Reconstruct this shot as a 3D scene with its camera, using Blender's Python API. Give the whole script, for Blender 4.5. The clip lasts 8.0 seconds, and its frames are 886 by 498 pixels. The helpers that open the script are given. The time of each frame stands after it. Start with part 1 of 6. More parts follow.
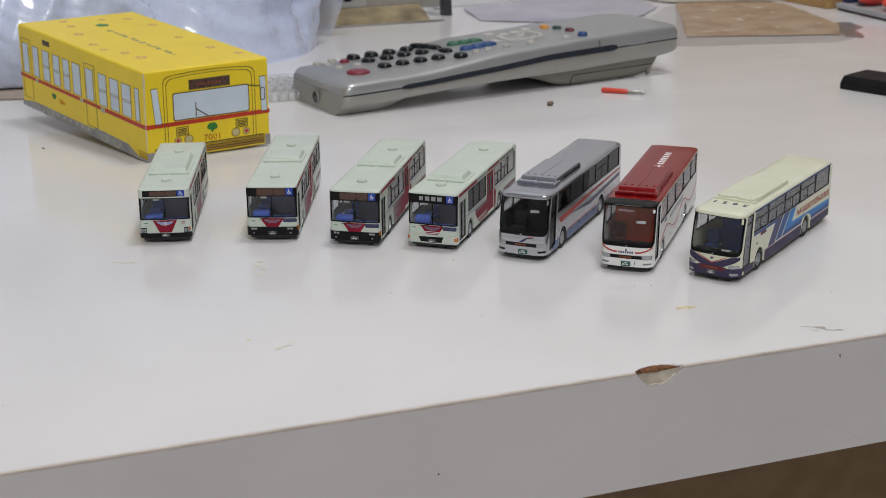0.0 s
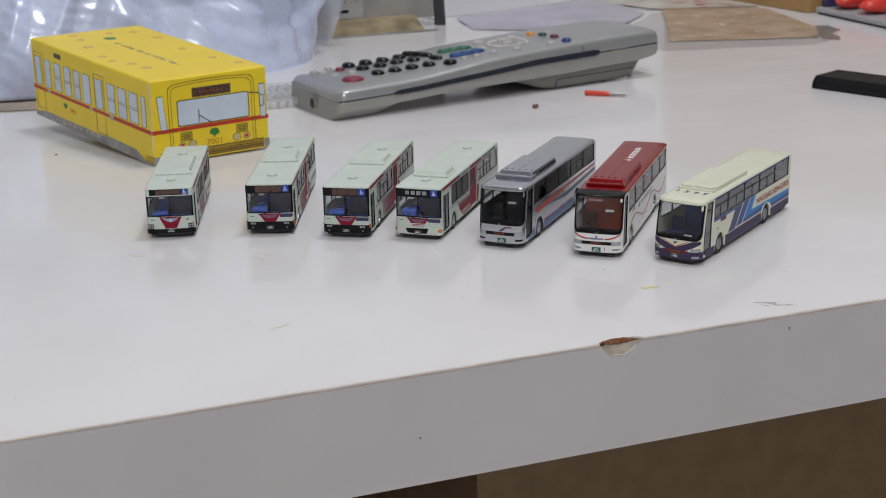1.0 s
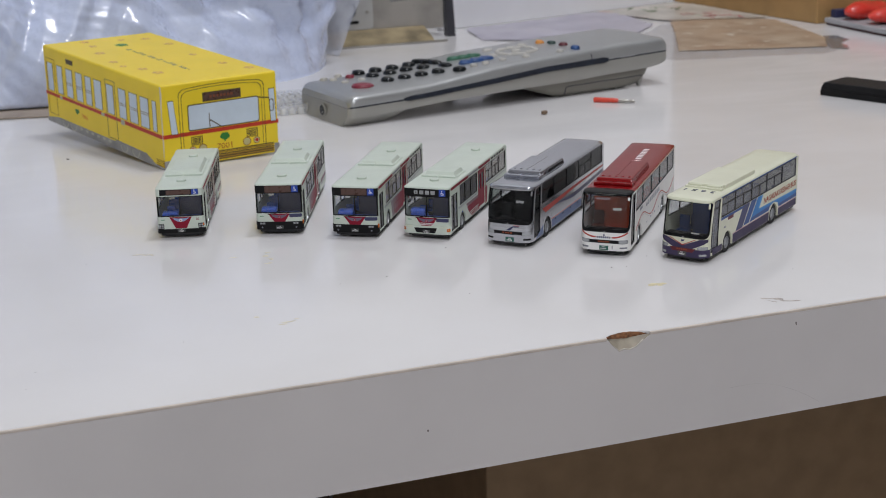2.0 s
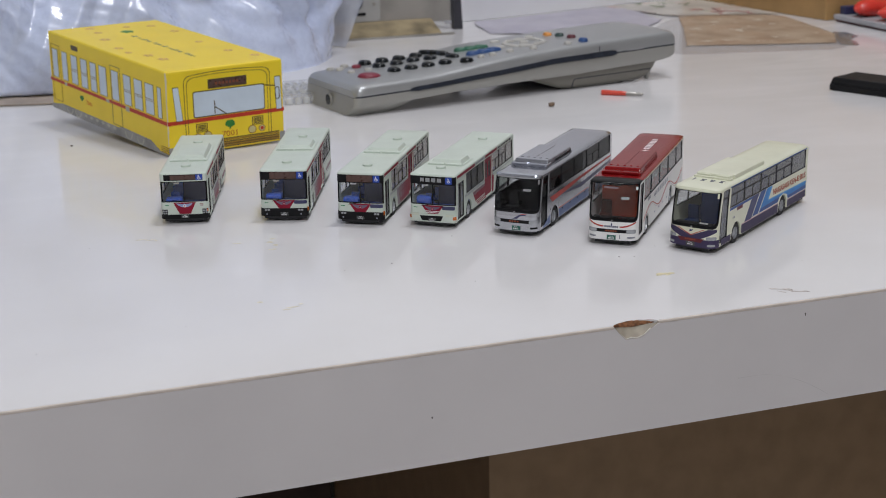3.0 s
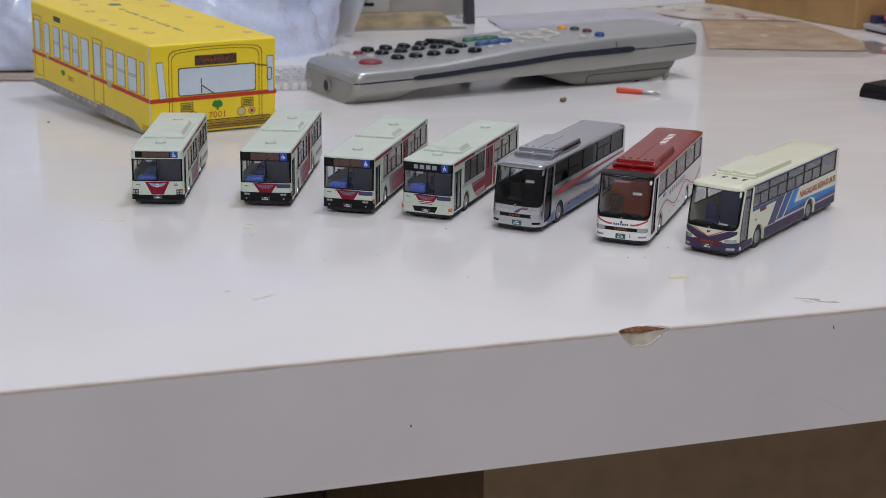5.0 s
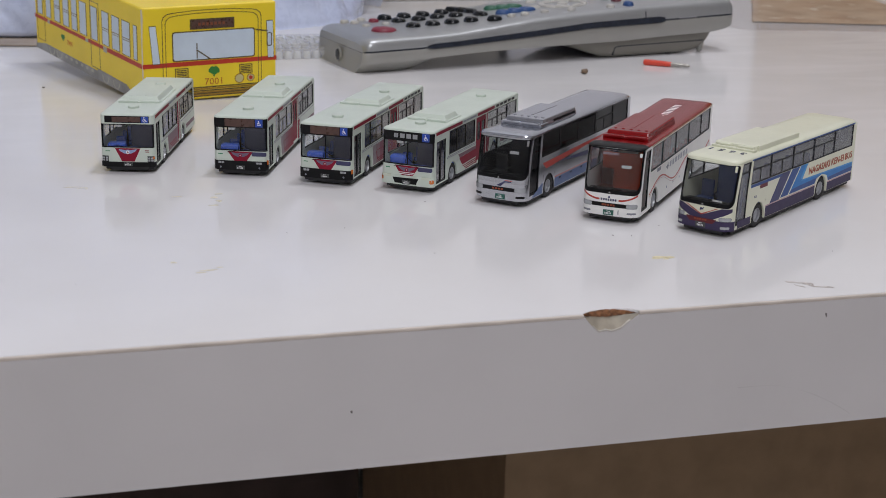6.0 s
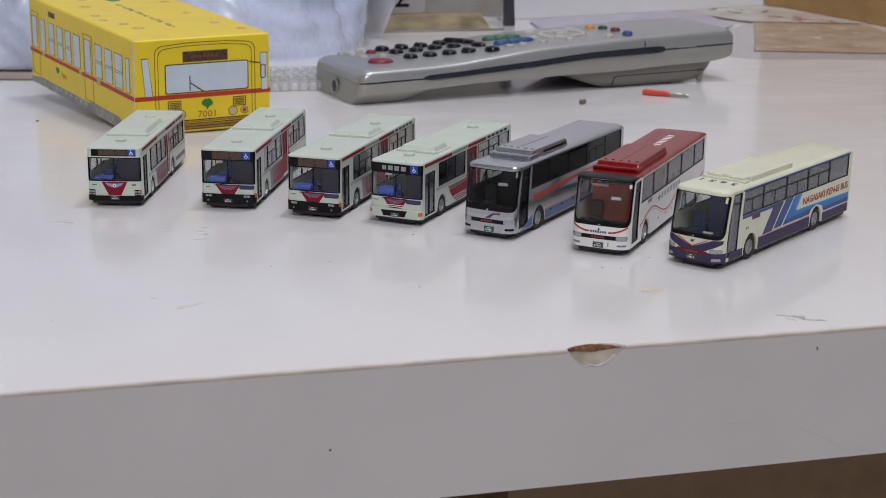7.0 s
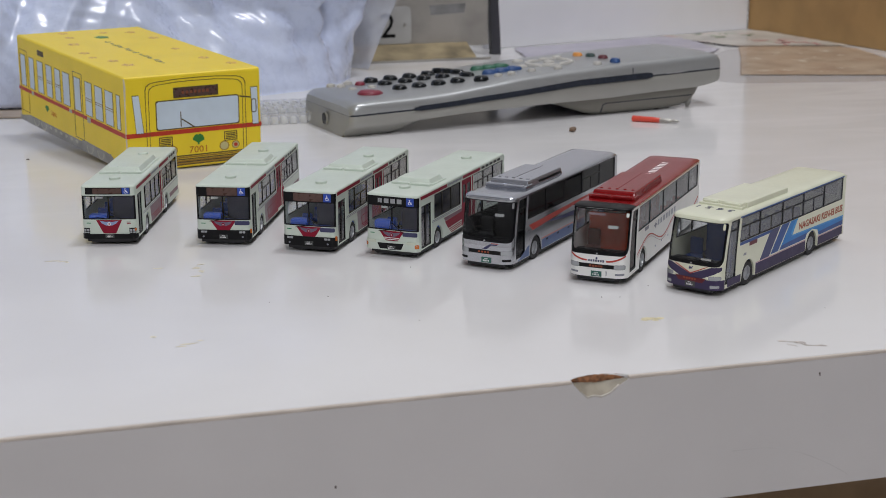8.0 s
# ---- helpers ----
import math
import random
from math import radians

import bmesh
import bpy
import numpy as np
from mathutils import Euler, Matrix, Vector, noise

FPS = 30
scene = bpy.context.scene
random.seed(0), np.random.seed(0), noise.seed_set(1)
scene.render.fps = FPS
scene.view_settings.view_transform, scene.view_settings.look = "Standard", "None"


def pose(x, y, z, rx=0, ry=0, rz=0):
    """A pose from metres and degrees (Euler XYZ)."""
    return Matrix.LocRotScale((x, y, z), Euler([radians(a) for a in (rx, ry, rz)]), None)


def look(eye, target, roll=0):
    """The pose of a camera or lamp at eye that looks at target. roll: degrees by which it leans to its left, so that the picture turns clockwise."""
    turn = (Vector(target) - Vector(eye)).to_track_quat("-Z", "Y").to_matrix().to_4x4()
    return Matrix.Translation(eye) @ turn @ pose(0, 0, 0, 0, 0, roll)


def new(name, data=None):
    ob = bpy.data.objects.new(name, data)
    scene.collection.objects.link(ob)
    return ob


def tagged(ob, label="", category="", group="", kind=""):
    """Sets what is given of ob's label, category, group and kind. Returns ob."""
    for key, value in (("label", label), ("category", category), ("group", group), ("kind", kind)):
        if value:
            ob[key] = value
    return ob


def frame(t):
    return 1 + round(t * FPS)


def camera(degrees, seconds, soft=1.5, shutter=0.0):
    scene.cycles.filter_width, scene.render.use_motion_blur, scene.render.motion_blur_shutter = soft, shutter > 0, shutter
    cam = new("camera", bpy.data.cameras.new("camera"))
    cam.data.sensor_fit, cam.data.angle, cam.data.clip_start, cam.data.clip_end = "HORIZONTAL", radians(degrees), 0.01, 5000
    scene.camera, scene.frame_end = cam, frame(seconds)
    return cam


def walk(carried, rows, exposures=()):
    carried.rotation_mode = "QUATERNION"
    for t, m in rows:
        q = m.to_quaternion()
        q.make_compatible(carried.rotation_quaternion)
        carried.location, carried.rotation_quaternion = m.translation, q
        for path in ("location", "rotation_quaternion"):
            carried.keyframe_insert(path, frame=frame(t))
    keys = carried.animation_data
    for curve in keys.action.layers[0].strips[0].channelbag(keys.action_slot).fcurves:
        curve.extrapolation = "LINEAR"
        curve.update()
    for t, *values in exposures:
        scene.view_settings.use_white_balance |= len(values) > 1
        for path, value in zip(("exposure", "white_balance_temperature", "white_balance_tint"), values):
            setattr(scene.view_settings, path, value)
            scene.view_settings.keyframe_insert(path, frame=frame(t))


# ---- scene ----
cam = camera(35.00, 8.0, soft=0.6)
PATH = [
    (0.0, (-0.15843, -0.29677, 0.14274), (0.00125, 0.15086, -0.01260), -0.555),
    (0.5, (-0.16017, -0.31778, 0.14297), (0.00115, 0.12938, -0.01203), -1.513),
    (1.0, (-0.16261, -0.33357, 0.14651), (-0.00570, 0.11640, -0.00483), -1.515),
    (1.5, (-0.16244, -0.33800, 0.14437), (-0.01100, 0.11513, -0.00305), -1.973),
    (1.7, (-0.16277, -0.33800, 0.14188), (-0.00981, 0.11561, -0.00249), -1.816),
    (2.8, (-0.16371, -0.33630, 0.13721), (-0.01015, 0.11711, -0.00713), -1.305),
    (3.0, (-0.16305, -0.33490, 0.13503), (-0.01031, 0.11879, -0.00930), -1.087),
    (3.5, (-0.16049, -0.33384, 0.13454), (-0.00501, 0.11855, -0.01095), -1.546),
    (4.0, (-0.16040, -0.33402, 0.13056), (-0.00223, 0.11789, -0.01352), -1.246),
    (4.5, (-0.15550, -0.31725, 0.13043), (0.00241, 0.13384, -0.01648), -0.407),
    (4.7, (-0.15315, -0.30502, 0.12177), (0.00422, 0.14786, -0.02011), 0.587),
    (5.8, (-0.11354, -0.29472, 0.11209), (0.01307, 0.16769, -0.02985), 0.611),
    (6.0, (-0.10908, -0.28433, 0.10829), (0.01314, 0.17772, -0.03859), 1.033),
    (6.2, (-0.10771, -0.28046, 0.11463), (0.00917, 0.18343, -0.03079), 1.238),
    (6.5, (-0.09786, -0.26657, 0.11023), (0.00951, 0.20244, -0.02578), 0.019),
    (6.8, (-0.09938, -0.27299, 0.10723), (0.01974, 0.19270, -0.03042), 0.730),
    (7.0, (-0.10013, -0.28068, 0.10749), (0.01747, 0.18571, -0.02906), 0.593),
    (7.5, (-0.10611, -0.28766, 0.10855), (0.01342, 0.17923, -0.02461), 0.255),
    (8.0, (-0.10342, -0.27897, 0.10876), (0.02000, 0.18854, -0.01854), -0.408),
]
cam.data.dof.use_dof, cam.data.dof.focus_distance, cam.data.dof.aperture_fstop = True, 0.42, 44.0
walk(cam, [(t, look(eye, target, roll)) for t, eye, target, roll in PATH],
     [(0.0, 0.0, 6640, 9), (1.0, 0.0, 6480, 10), (1.5, 0.0, 6400, 10), (3.5, 0.0, 6400, 11), (4.5, 0.0, 6370, 12), (6.5, 0.0, 6430, 13), (7.5, 0.0, 6450, 12), (8.0, 0.0, 6460, 10)])

# ---- light: round ceiling lamp plus an added front fill, in a closed, mostly white room ----
world = bpy.data.worlds.new("room_air")
scene.world = world
world.use_nodes = True
world.node_tree.nodes["Background"].inputs[0].default_value = (0.9, 0.95, 1.0, 1)
world.node_tree.nodes["Background"].inputs[1].default_value = 0.05
# the second entry is an unseen lamp added behind the camera as fill
LAMP_AND_FILL = [((0.28, 0.26, 1.50), 0.32, 8.15), ((-0.20, -1.05, 1.50), 0.60, 15.4)]
for place, wide, power in LAMP_AND_FILL:
    lamp_data = bpy.data.lights.new("lamp_or_fill_light", "AREA")
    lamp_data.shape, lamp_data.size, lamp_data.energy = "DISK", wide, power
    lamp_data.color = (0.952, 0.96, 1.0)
    lamp_light = new("lamp_or_fill_light", lamp_data)
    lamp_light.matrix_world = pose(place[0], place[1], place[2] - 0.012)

MM = 0.001


# ---- materials ----
def M(name, col, rough=0.5, metal=0.0, var=0.05, scale=120.0, bump=0.0, bscale=900.0, coat=0.0, rvar=0.05, tint=None, spec=0.5):
    """A painted, plastic or paper surface with grain at two scales."""
    m = bpy.data.materials.new(name)
    m.use_nodes = True
    nt = m.node_tree
    b = nt.nodes["Principled BSDF"]
    tc = nt.nodes.new("ShaderNodeTexCoord")
    n1 = nt.nodes.new("ShaderNodeTexNoise")
    n1.inputs["Scale"].default_value, n1.inputs["Detail"].default_value = scale, 6
    n2 = nt.nodes.new("ShaderNodeTexNoise")
    n2.inputs["Scale"].default_value, n2.inputs["Detail"].default_value = bscale, 3
    nt.links.new(tc.outputs["Object"], n1.inputs["Vector"])
    nt.links.new(tc.outputs["Object"], n2.inputs["Vector"])
    mix = nt.nodes.new("ShaderNodeMix")
    mix.data_type = "RGBA"
    low = [c * (1 - 2.2 * var) for c in col] if tint is None else list(tint)
    mix.inputs[6].default_value, mix.inputs[7].default_value = (*low, 1), (*[min(1, c * (1 + var)) for c in col], 1)
    ramp = nt.nodes.new("ShaderNodeMapRange")
    ramp.inputs[1].default_value, ramp.inputs[2].default_value = 0.3, 0.62
    nt.links.new(n1.outputs["Fac"], ramp.inputs[0])
    nt.links.new(ramp.outputs[0], mix.inputs[0])
    nt.links.new(mix.outputs[2], b.inputs["Base Color"])
    rr = nt.nodes.new("ShaderNodeMapRange")
    rr.inputs[1].default_value, rr.inputs[2].default_value = 0.3, 0.7
    rr.inputs[3].default_value, rr.inputs[4].default_value = max(0.02, rough - rvar), min(1, rough + rvar)
    nt.links.new(n2.outputs["Fac"], rr.inputs[0])
    nt.links.new(rr.outputs[0], b.inputs["Roughness"])
    b.inputs["Metallic"].default_value = metal
    b.inputs["Coat Weight"].default_value = coat
    b.inputs["Coat Roughness"].default_value = 0.08
    b.inputs["Specular IOR Level"].default_value = spec
    if bump:
        bp = nt.nodes.new("ShaderNodeBump")
        bp.inputs["Strength"].default_value, bp.inputs["Distance"].default_value = bump, 0.0004
        nt.links.new(n2.outputs["Fac"], bp.inputs["Height"])
        nt.links.new(bp.outputs[0], b.inputs["Normal"])
    return m


def glass(name, tint, gloss=0.12, base=0.014):
    """Thin glazing: tinted and clear straight on, glossier at a grazing angle."""
    m = bpy.data.materials.new(name)
    m.use_nodes = True
    nt = m.node_tree
    nt.nodes.remove(nt.nodes["Principled BSDF"])
    out = nt.nodes["Material Output"]
    t, g, mx, f, pw, mr = (nt.nodes.new("ShaderNode" + k) for k in ("BsdfTransparent", "BsdfGlossy", "MixShader", "LayerWeight", "Math", "MapRange"))
    t.inputs[0].default_value = (*tint, 1)
    g.inputs["Roughness"].default_value = gloss
    f.inputs[0].default_value = 0.5
    pw.operation, pw.inputs[1].default_value = "POWER", 4.0
    mr.inputs[3].default_value, mr.inputs[4].default_value = base, 0.55
    nt.links.new(f.outputs["Facing"], pw.inputs[0])
    nt.links.new(pw.outputs[0], mr.inputs[0])
    nt.links.new(mr.outputs[0], mx.inputs[0])
    nt.links.new(t.outputs[0], mx.inputs[1])
    nt.links.new(g.outputs[0], mx.inputs[2])
    nt.links.new(mx.outputs[0], out.inputs[0])
    return m


def milky(name, col, clear, rough=0.15):
    """Thin half-clear plastic: part of the light goes straight through."""
    m = M(name, col, rough, var=0.04, coat=0.4)
    nt = m.node_tree
    t, mx = nt.nodes.new("ShaderNodeBsdfTransparent"), nt.nodes.new("ShaderNodeMixShader")
    mx.inputs[0].default_value = clear
    nt.links.new(nt.nodes["Principled BSDF"].outputs[0], mx.inputs[1])
    nt.links.new(t.outputs[0], mx.inputs[2])
    nt.links.new(mx.outputs[0], nt.nodes["Material Output"].inputs[0])
    return m


MINT = M("mint_paint", (0.565, 0.63, 0.555), 0.42, var=0.02, coat=0.15)
WHITE_P = M("white_paint", (0.8, 0.8, 0.78), 0.35, var=0.02, coat=0.2)
CREAM = M("cream_paint", (0.69, 0.70, 0.55), 0.35, var=0.02, coat=0.25)
SILVER = M("silver_paint", (0.46, 0.47, 0.50), 0.16, metal=0.9, var=0.02, scale=60, rvar=0.02, coat=0.4)
SILVER_ROOF = M("silver_roof_paint", (0.42, 0.44, 0.50), 0.16, metal=0.85, var=0.01, scale=60, rvar=0.02, coat=0.5)
CRIMSON = M("crimson_print", (0.235, 0.008, 0.027), 0.5, var=0.04, spec=0.2)
REDROOF = M("red_roof_paint", (0.21, 0.005, 0.007), 0.24, var=0.01, coat=0.1, rvar=0.01, spec=0.3)
ORANGE_RED = M("orange_red_print", (0.42, 0.04, 0.028), 0.4, var=0.04)
NAVY = M("navy_print", (0.03, 0.032, 0.10), 0.35, var=0.05, coat=0.2)
PURPLE = M("plum_navy_print", (0.045, 0.033, 0.085), 0.5, var=0.05, spec=0.35)
BLUE = M("blue_print", (0.02, 0.19, 0.52), 0.45, var=0.04)
BLUE2 = M("mid_blue_print", (0.025, 0.075, 0.26), 0.45, var=0.04)
STEELBLUE = M("steel_blue_print", (0.075, 0.12, 0.25), 0.4, var=0.05)
GREYLINE = M("grey_print", (0.22, 0.23, 0.27), 0.45)
PALEPINK = M("pale_pink_print", (0.5, 0.33, 0.36), 0.45)
BLACK = M("black_plastic", (0.005, 0.005, 0.006), 0.42, var=0.1, spec=0.2)
RUBBER = M("tyre_rubber", (0.022, 0.022, 0.023), 0.75, var=0.1, bump=0.2)
CHROME = M("rim_silver", (0.46, 0.46, 0.48), 0.42, metal=0.85, var=0.06)
SIGN = M("sign_board_brown", (0.085, 0.042, 0.032), 0.3, var=0.12, scale=900)
BADGE = M("badge_blue", (0.015, 0.06, 0.38), 0.35)
WHITE_I = M("white_ink", (0.78, 0.78, 0.78), 0.45)
DARKCAB = M("cab_floor", (0.025, 0.025, 0.028), 0.6)
SEATBLUE = M("blue_seat_plastic", (0.05, 0.13, 0.60), 0.45, var=0.06)
SEATNAVY = M("navy_seat_plastic", (0.030, 0.036, 0.10), 0.5, var=0.06)
SEATRED = M("rust_seat_plastic", (0.60, 0.085, 0.03), 0.5, var=0.06)
SEATGREY = M("grey_seat_plastic", (0.05, 0.05, 0.056), 0.5, var=0.06)
GREEN_I = M("green_ink", (0.03, 0.22, 0.09), 0.45)
PLATE_G = M("green_plate", (0.02, 0.11, 0.085), 0.4)
PLATE_B = M("grey_plate", (0.06, 0.065, 0.065), 0.4)
AMBER = M("amber_lens", (0.6, 0.16, 0.03), 0.2, coat=0.5)
LENS = M("lamp_lens", (0.36, 0.375, 0.39), 0.12, coat=0.6, metal=0.3)
GLASS = glass("window_glass", (0.92, 0.93, 0.935), 0.06)
GLASS_SIDE = glass("grey_window_glass", (0.78, 0.79, 0.80), 0.06, 0.24)
GLASS_DARK = glass("dark_window_glass", (0.30, 0.31, 0.32), 0.05)
# hazy plastic; its grey also stands in for the room reflected in it
SMOKE_REFLECT = milky("smoky_reflection_plastic", (0.24, 0.25, 0.275), 0.55, 0.12)
MAUVE = M("mauve_halftone_print", (0.22, 0.13, 0.155), 0.45, var=0.12, scale=900, spec=0.2)
COACHBLUE = M("blue_coach_seat", (0.022, 0.06, 0.24), 0.5, var=0.06)
GLASS_FRONT = glass("windscreen_glass", (0.93, 0.935, 0.94), 0.05, 0.036)
GLASS_COACH = glass("coach_windscreen_glass", (0.84, 0.845, 0.85), 0.05, 0.045)
GLASS_DK_FRONT = glass("tinted_windscreen_glass", (0.80, 0.81, 0.82), 0.05, 0.016)


# ---- mesh helpers (all in millimetres) ----
def obj(name, bm, m, parent=None, label="", smooth=False):
    bmesh.ops.recalc_face_normals(bm, faces=bm.faces)
    for v in bm.verts:
        v.co *= MM
    me = bpy.data.meshes.new(name)
    bm.to_mesh(me)
    bm.free()
    me.materials.append(m)
    if smooth:
        for p in me.polygons:
            p.use_smooth = True
        me.set_sharp_from_angle(angle=radians(38))
    o = new(name, me)
    o.parent = parent
    if label:
        o["label"] = label
    return o


def part(name, bm, m, parent, label="", smooth=False):
    return obj(name, bm, m, parent, label, smooth)


def thing(name, label, category, m, group="", kind=""):
    e = new(name)
    e.empty_display_size = 0.01
    e.matrix_world = m
    return tagged(e, label, category, group, kind)


def bevelled(bm, width, segs=2):
    if width > 0:
        bmesh.ops.bevel(bm, geom=list(bm.edges), offset=width, segments=segs, profile=0.6, affect="EDGES", clamp_overlap=True)
    return bm


def box(x0, x1, y0, y1, z0, z1, bev=0.0, segs=2):
    bm = bmesh.new()
    bmesh.ops.create_cube(bm, size=1)
    for v in bm.verts:
        v.co = Vector(((x0 + x1) / 2 + v.co.x * (x1 - x0), (y0 + y1) / 2 + v.co.y * (y1 - y0), (z0 + z1) / 2 + v.co.z * (z1 - z0)))
    return bevelled(bm, bev, segs)


def frustum(x0, x1, y0, y1, z0, z1, run, front=None, bev=0.25):
    """A block whose four sides slope in by run towards its top."""
    f = run if front is None else front
    bm = bmesh.new()
    v = [bm.verts.new(p) for p in ((x0, y0, z0), (x1, y0, z0), (x1, y1, z0), (x0, y1, z0), (x0 + run, y0 + f, z1), (x1 - run, y0 + f, z1), (x1 - run, y1 - run, z1), (x0 + run, y1 - run, z1))]
    for q in ((0, 3, 2, 1), (4, 5, 6, 7), (0, 1, 5, 4), (1, 2, 6, 5), (2, 3, 7, 6), (3, 0, 4, 7)):
        bm.faces.new([v[k] for k in q])
    return bevelled(bm, bev)


def merge(*bms):
    me = bpy.data.meshes.new("tmp")
    out = bmesh.new()
    for b in bms:
        b.to_mesh(me)
        out.from_mesh(me)
        b.free()
    bpy.data.meshes.remove(me)
    return out


FRONTS = []


def slab(pts, place, d0, d1):
    """A polygon in u, v laid on a surface: place(u, v, d) gives the point at depth d."""
    bm = bmesh.new()
    if place in FRONTS and max(p[0] for p in pts) - min(p[0] for p in pts) > 1.2:
        # follow the curve of a bus front
        bm.faces.new([bm.verts.new((u, v, 0)) for u, v in pts])
        cut = math.ceil(min(p[0] for p in pts) / 0.6) * 0.6
        while cut < max(p[0] for p in pts):
            bmesh.ops.bisect_plane(bm, geom=bm.verts[:] + bm.edges[:] + bm.faces[:], plane_co=(cut, 0, 0), plane_no=(1, 0, 0), dist=1e-4)
            cut += 0.6
        ring = [e.verts[:] for e in bm.edges if len(e.link_faces) == 1]
        tops = bm.faces[:]
        low = {v: bm.verts.new(place(v.co.x, v.co.y, d1)) for v in bm.verts[:]}
        for f in tops:
            bm.faces.new([low[v] for v in reversed(f.verts[:])])
        for a, b in ring:
            bm.faces.new((a, b, low[b], low[a]))
        for v in low:
            v.co = place(v.co.x, v.co.y, d0)
        return bm
    a = [bm.verts.new(place(u, v, d0)) for u, v in pts]
    b = [bm.verts.new(place(u, v, d1)) for u, v in pts]
    bm.faces.new(a)
    bm.faces.new(b[::-1])
    n = len(pts)
    for i in range(n):
        bm.faces.new((a[i], b[i], b[(i + 1) % n], a[(i + 1) % n]))
    return bm


def grid_wall(us, vs, holes, place, d0, d1):
    """A wall in u, v with rectangular openings that go through it, between the depths d0 and d1."""
    us = sorted(set([round(u, 4) for u in us] + [round(h[k], 4) for h in holes for k in (0, 1) if min(us) < h[k] < max(us)]))
    vs = sorted(set([round(v, 4) for v in vs] + [round(h[k], 4) for h in holes for k in (2, 3) if min(vs) < h[k] < max(vs)]))
    full = lambda i, j: 0 <= i < len(us) - 1 and 0 <= j < len(vs) - 1 and not any(
        h[0] < (us[i] + us[i + 1]) / 2 < h[1] and h[2] < (vs[j] + vs[j + 1]) / 2 < h[3] for h in holes)
    bm, seen = bmesh.new(), {}

    def at(i, j, d):
        if (i, j, d) not in seen:
            seen[i, j, d] = bm.verts.new(place(us[i], vs[j], d))
        return seen[i, j, d]

    for i in range(len(us) - 1):
        for j in range(len(vs) - 1):
            if not full(i, j):
                continue
            for d in (d0, d1):
                bm.faces.new([at(i, j, d), at(i + 1, j, d), at(i + 1, j + 1, d), at(i, j + 1, d)])
            for (di, dj), (p, q) in (((-1, 0), ((i, j), (i, j + 1))), ((1, 0), ((i + 1, j), (i + 1, j + 1))),
                                     ((0, -1), ((i, j), (i + 1, j))), ((0, 1), ((i, j + 1), (i + 1, j + 1)))):
                if not full(i + di, j + dj):
                    bm.faces.new([at(*p, d0), at(*q, d0), at(*q, d1), at(*p, d1)])
    return bm


def lathe(profile, n=24, axis="x"):
    """Turned solid: profile of (radius, along)."""
    bm = bmesh.new()
    rings = []
    for r, a in profile:
        ring = []
        for k in range(n):
            c, s = math.cos(2 * math.pi * k / n) * r, math.sin(2 * math.pi * k / n) * r
            ring.append(bm.verts.new((a, c, s) if axis == "x" else (c, s, a)))
        rings.append(ring)
    for p, q in zip(rings, rings[1:]):
        for k in range(n):
            bm.faces.new((p[k], p[(k + 1) % n], q[(k + 1) % n], q[k]))
    bm.faces.new(rings[0])
    bm.faces.new(rings[-1][::-1])
    return bm


def moved(bm, x=0, y=0, z=0, m=None):
    bm.transform(Matrix.Translation((x, y, z)) @ (m or Matrix.Identity(4)))
    return bm


def text_bm(words, size, thick=0.05, bold=0.0):
    """Lettering in the built-in font, centred, lying in x and y, as a mesh in millimetres."""
    cu = bpy.data.curves.new("lettering", "FONT")
    cu.body, cu.size, cu.extrude, cu.align_x, cu.align_y = words, size, thick, "CENTER", "CENTER"
    cu.resolution_u, cu.offset = 2, bold
    ob = new("lettering", cu)
    bpy.context.view_layer.update()
    me = bpy.data.meshes.new_from_object(ob.evaluated_get(bpy.context.evaluated_depsgraph_get()))
    bm = bmesh.new()
    bm.from_mesh(me)
    bpy.data.objects.remove(ob)
    bpy.data.meshes.remove(me)
    bpy.data.curves.remove(cu)
    return bm


def laid(bm, place, d, su=1.0, sv=1.0, u0=0.0, v0=0.0, turn=0.0):
    """Lays a flat mesh (x, y, thickness z) on a surface."""
    c, s = math.cos(radians(turn)), math.sin(radians(turn))
    for v in bm.verts:
        x, y = v.co.x * su, v.co.y * sv
        v.co = place(u0 + c * x - s * y, v0 + s * x + c * y, d - v.co.z)
    return bm


def disc(cx, cy, r, n=20, ry=None):
    return [(cx + r * math.cos(2 * math.pi * k / n), cy + (ry or r) * math.sin(2 * math.pi * k / n)) for k in range(n)]


def rect(u0, u1, v0, v1):
    return [(u0, v0), (u1, v0), (u1, v1), (u0, v1)]


def rrect(u0, u1, v0, v1, r, n=4):
    out = []
    for cx, cy, a in ((u1 - r, v1 - r, 0), (u0 + r, v1 - r, 90), (u0 + r, v0 + r, 180), (u1 - r, v0 + r, 270)):
        out += [(cx + r * math.cos(radians(a + 90 * k / n)), cy + r * math.sin(radians(a + 90 * k / n))) for k in range(n + 1)]
    return out


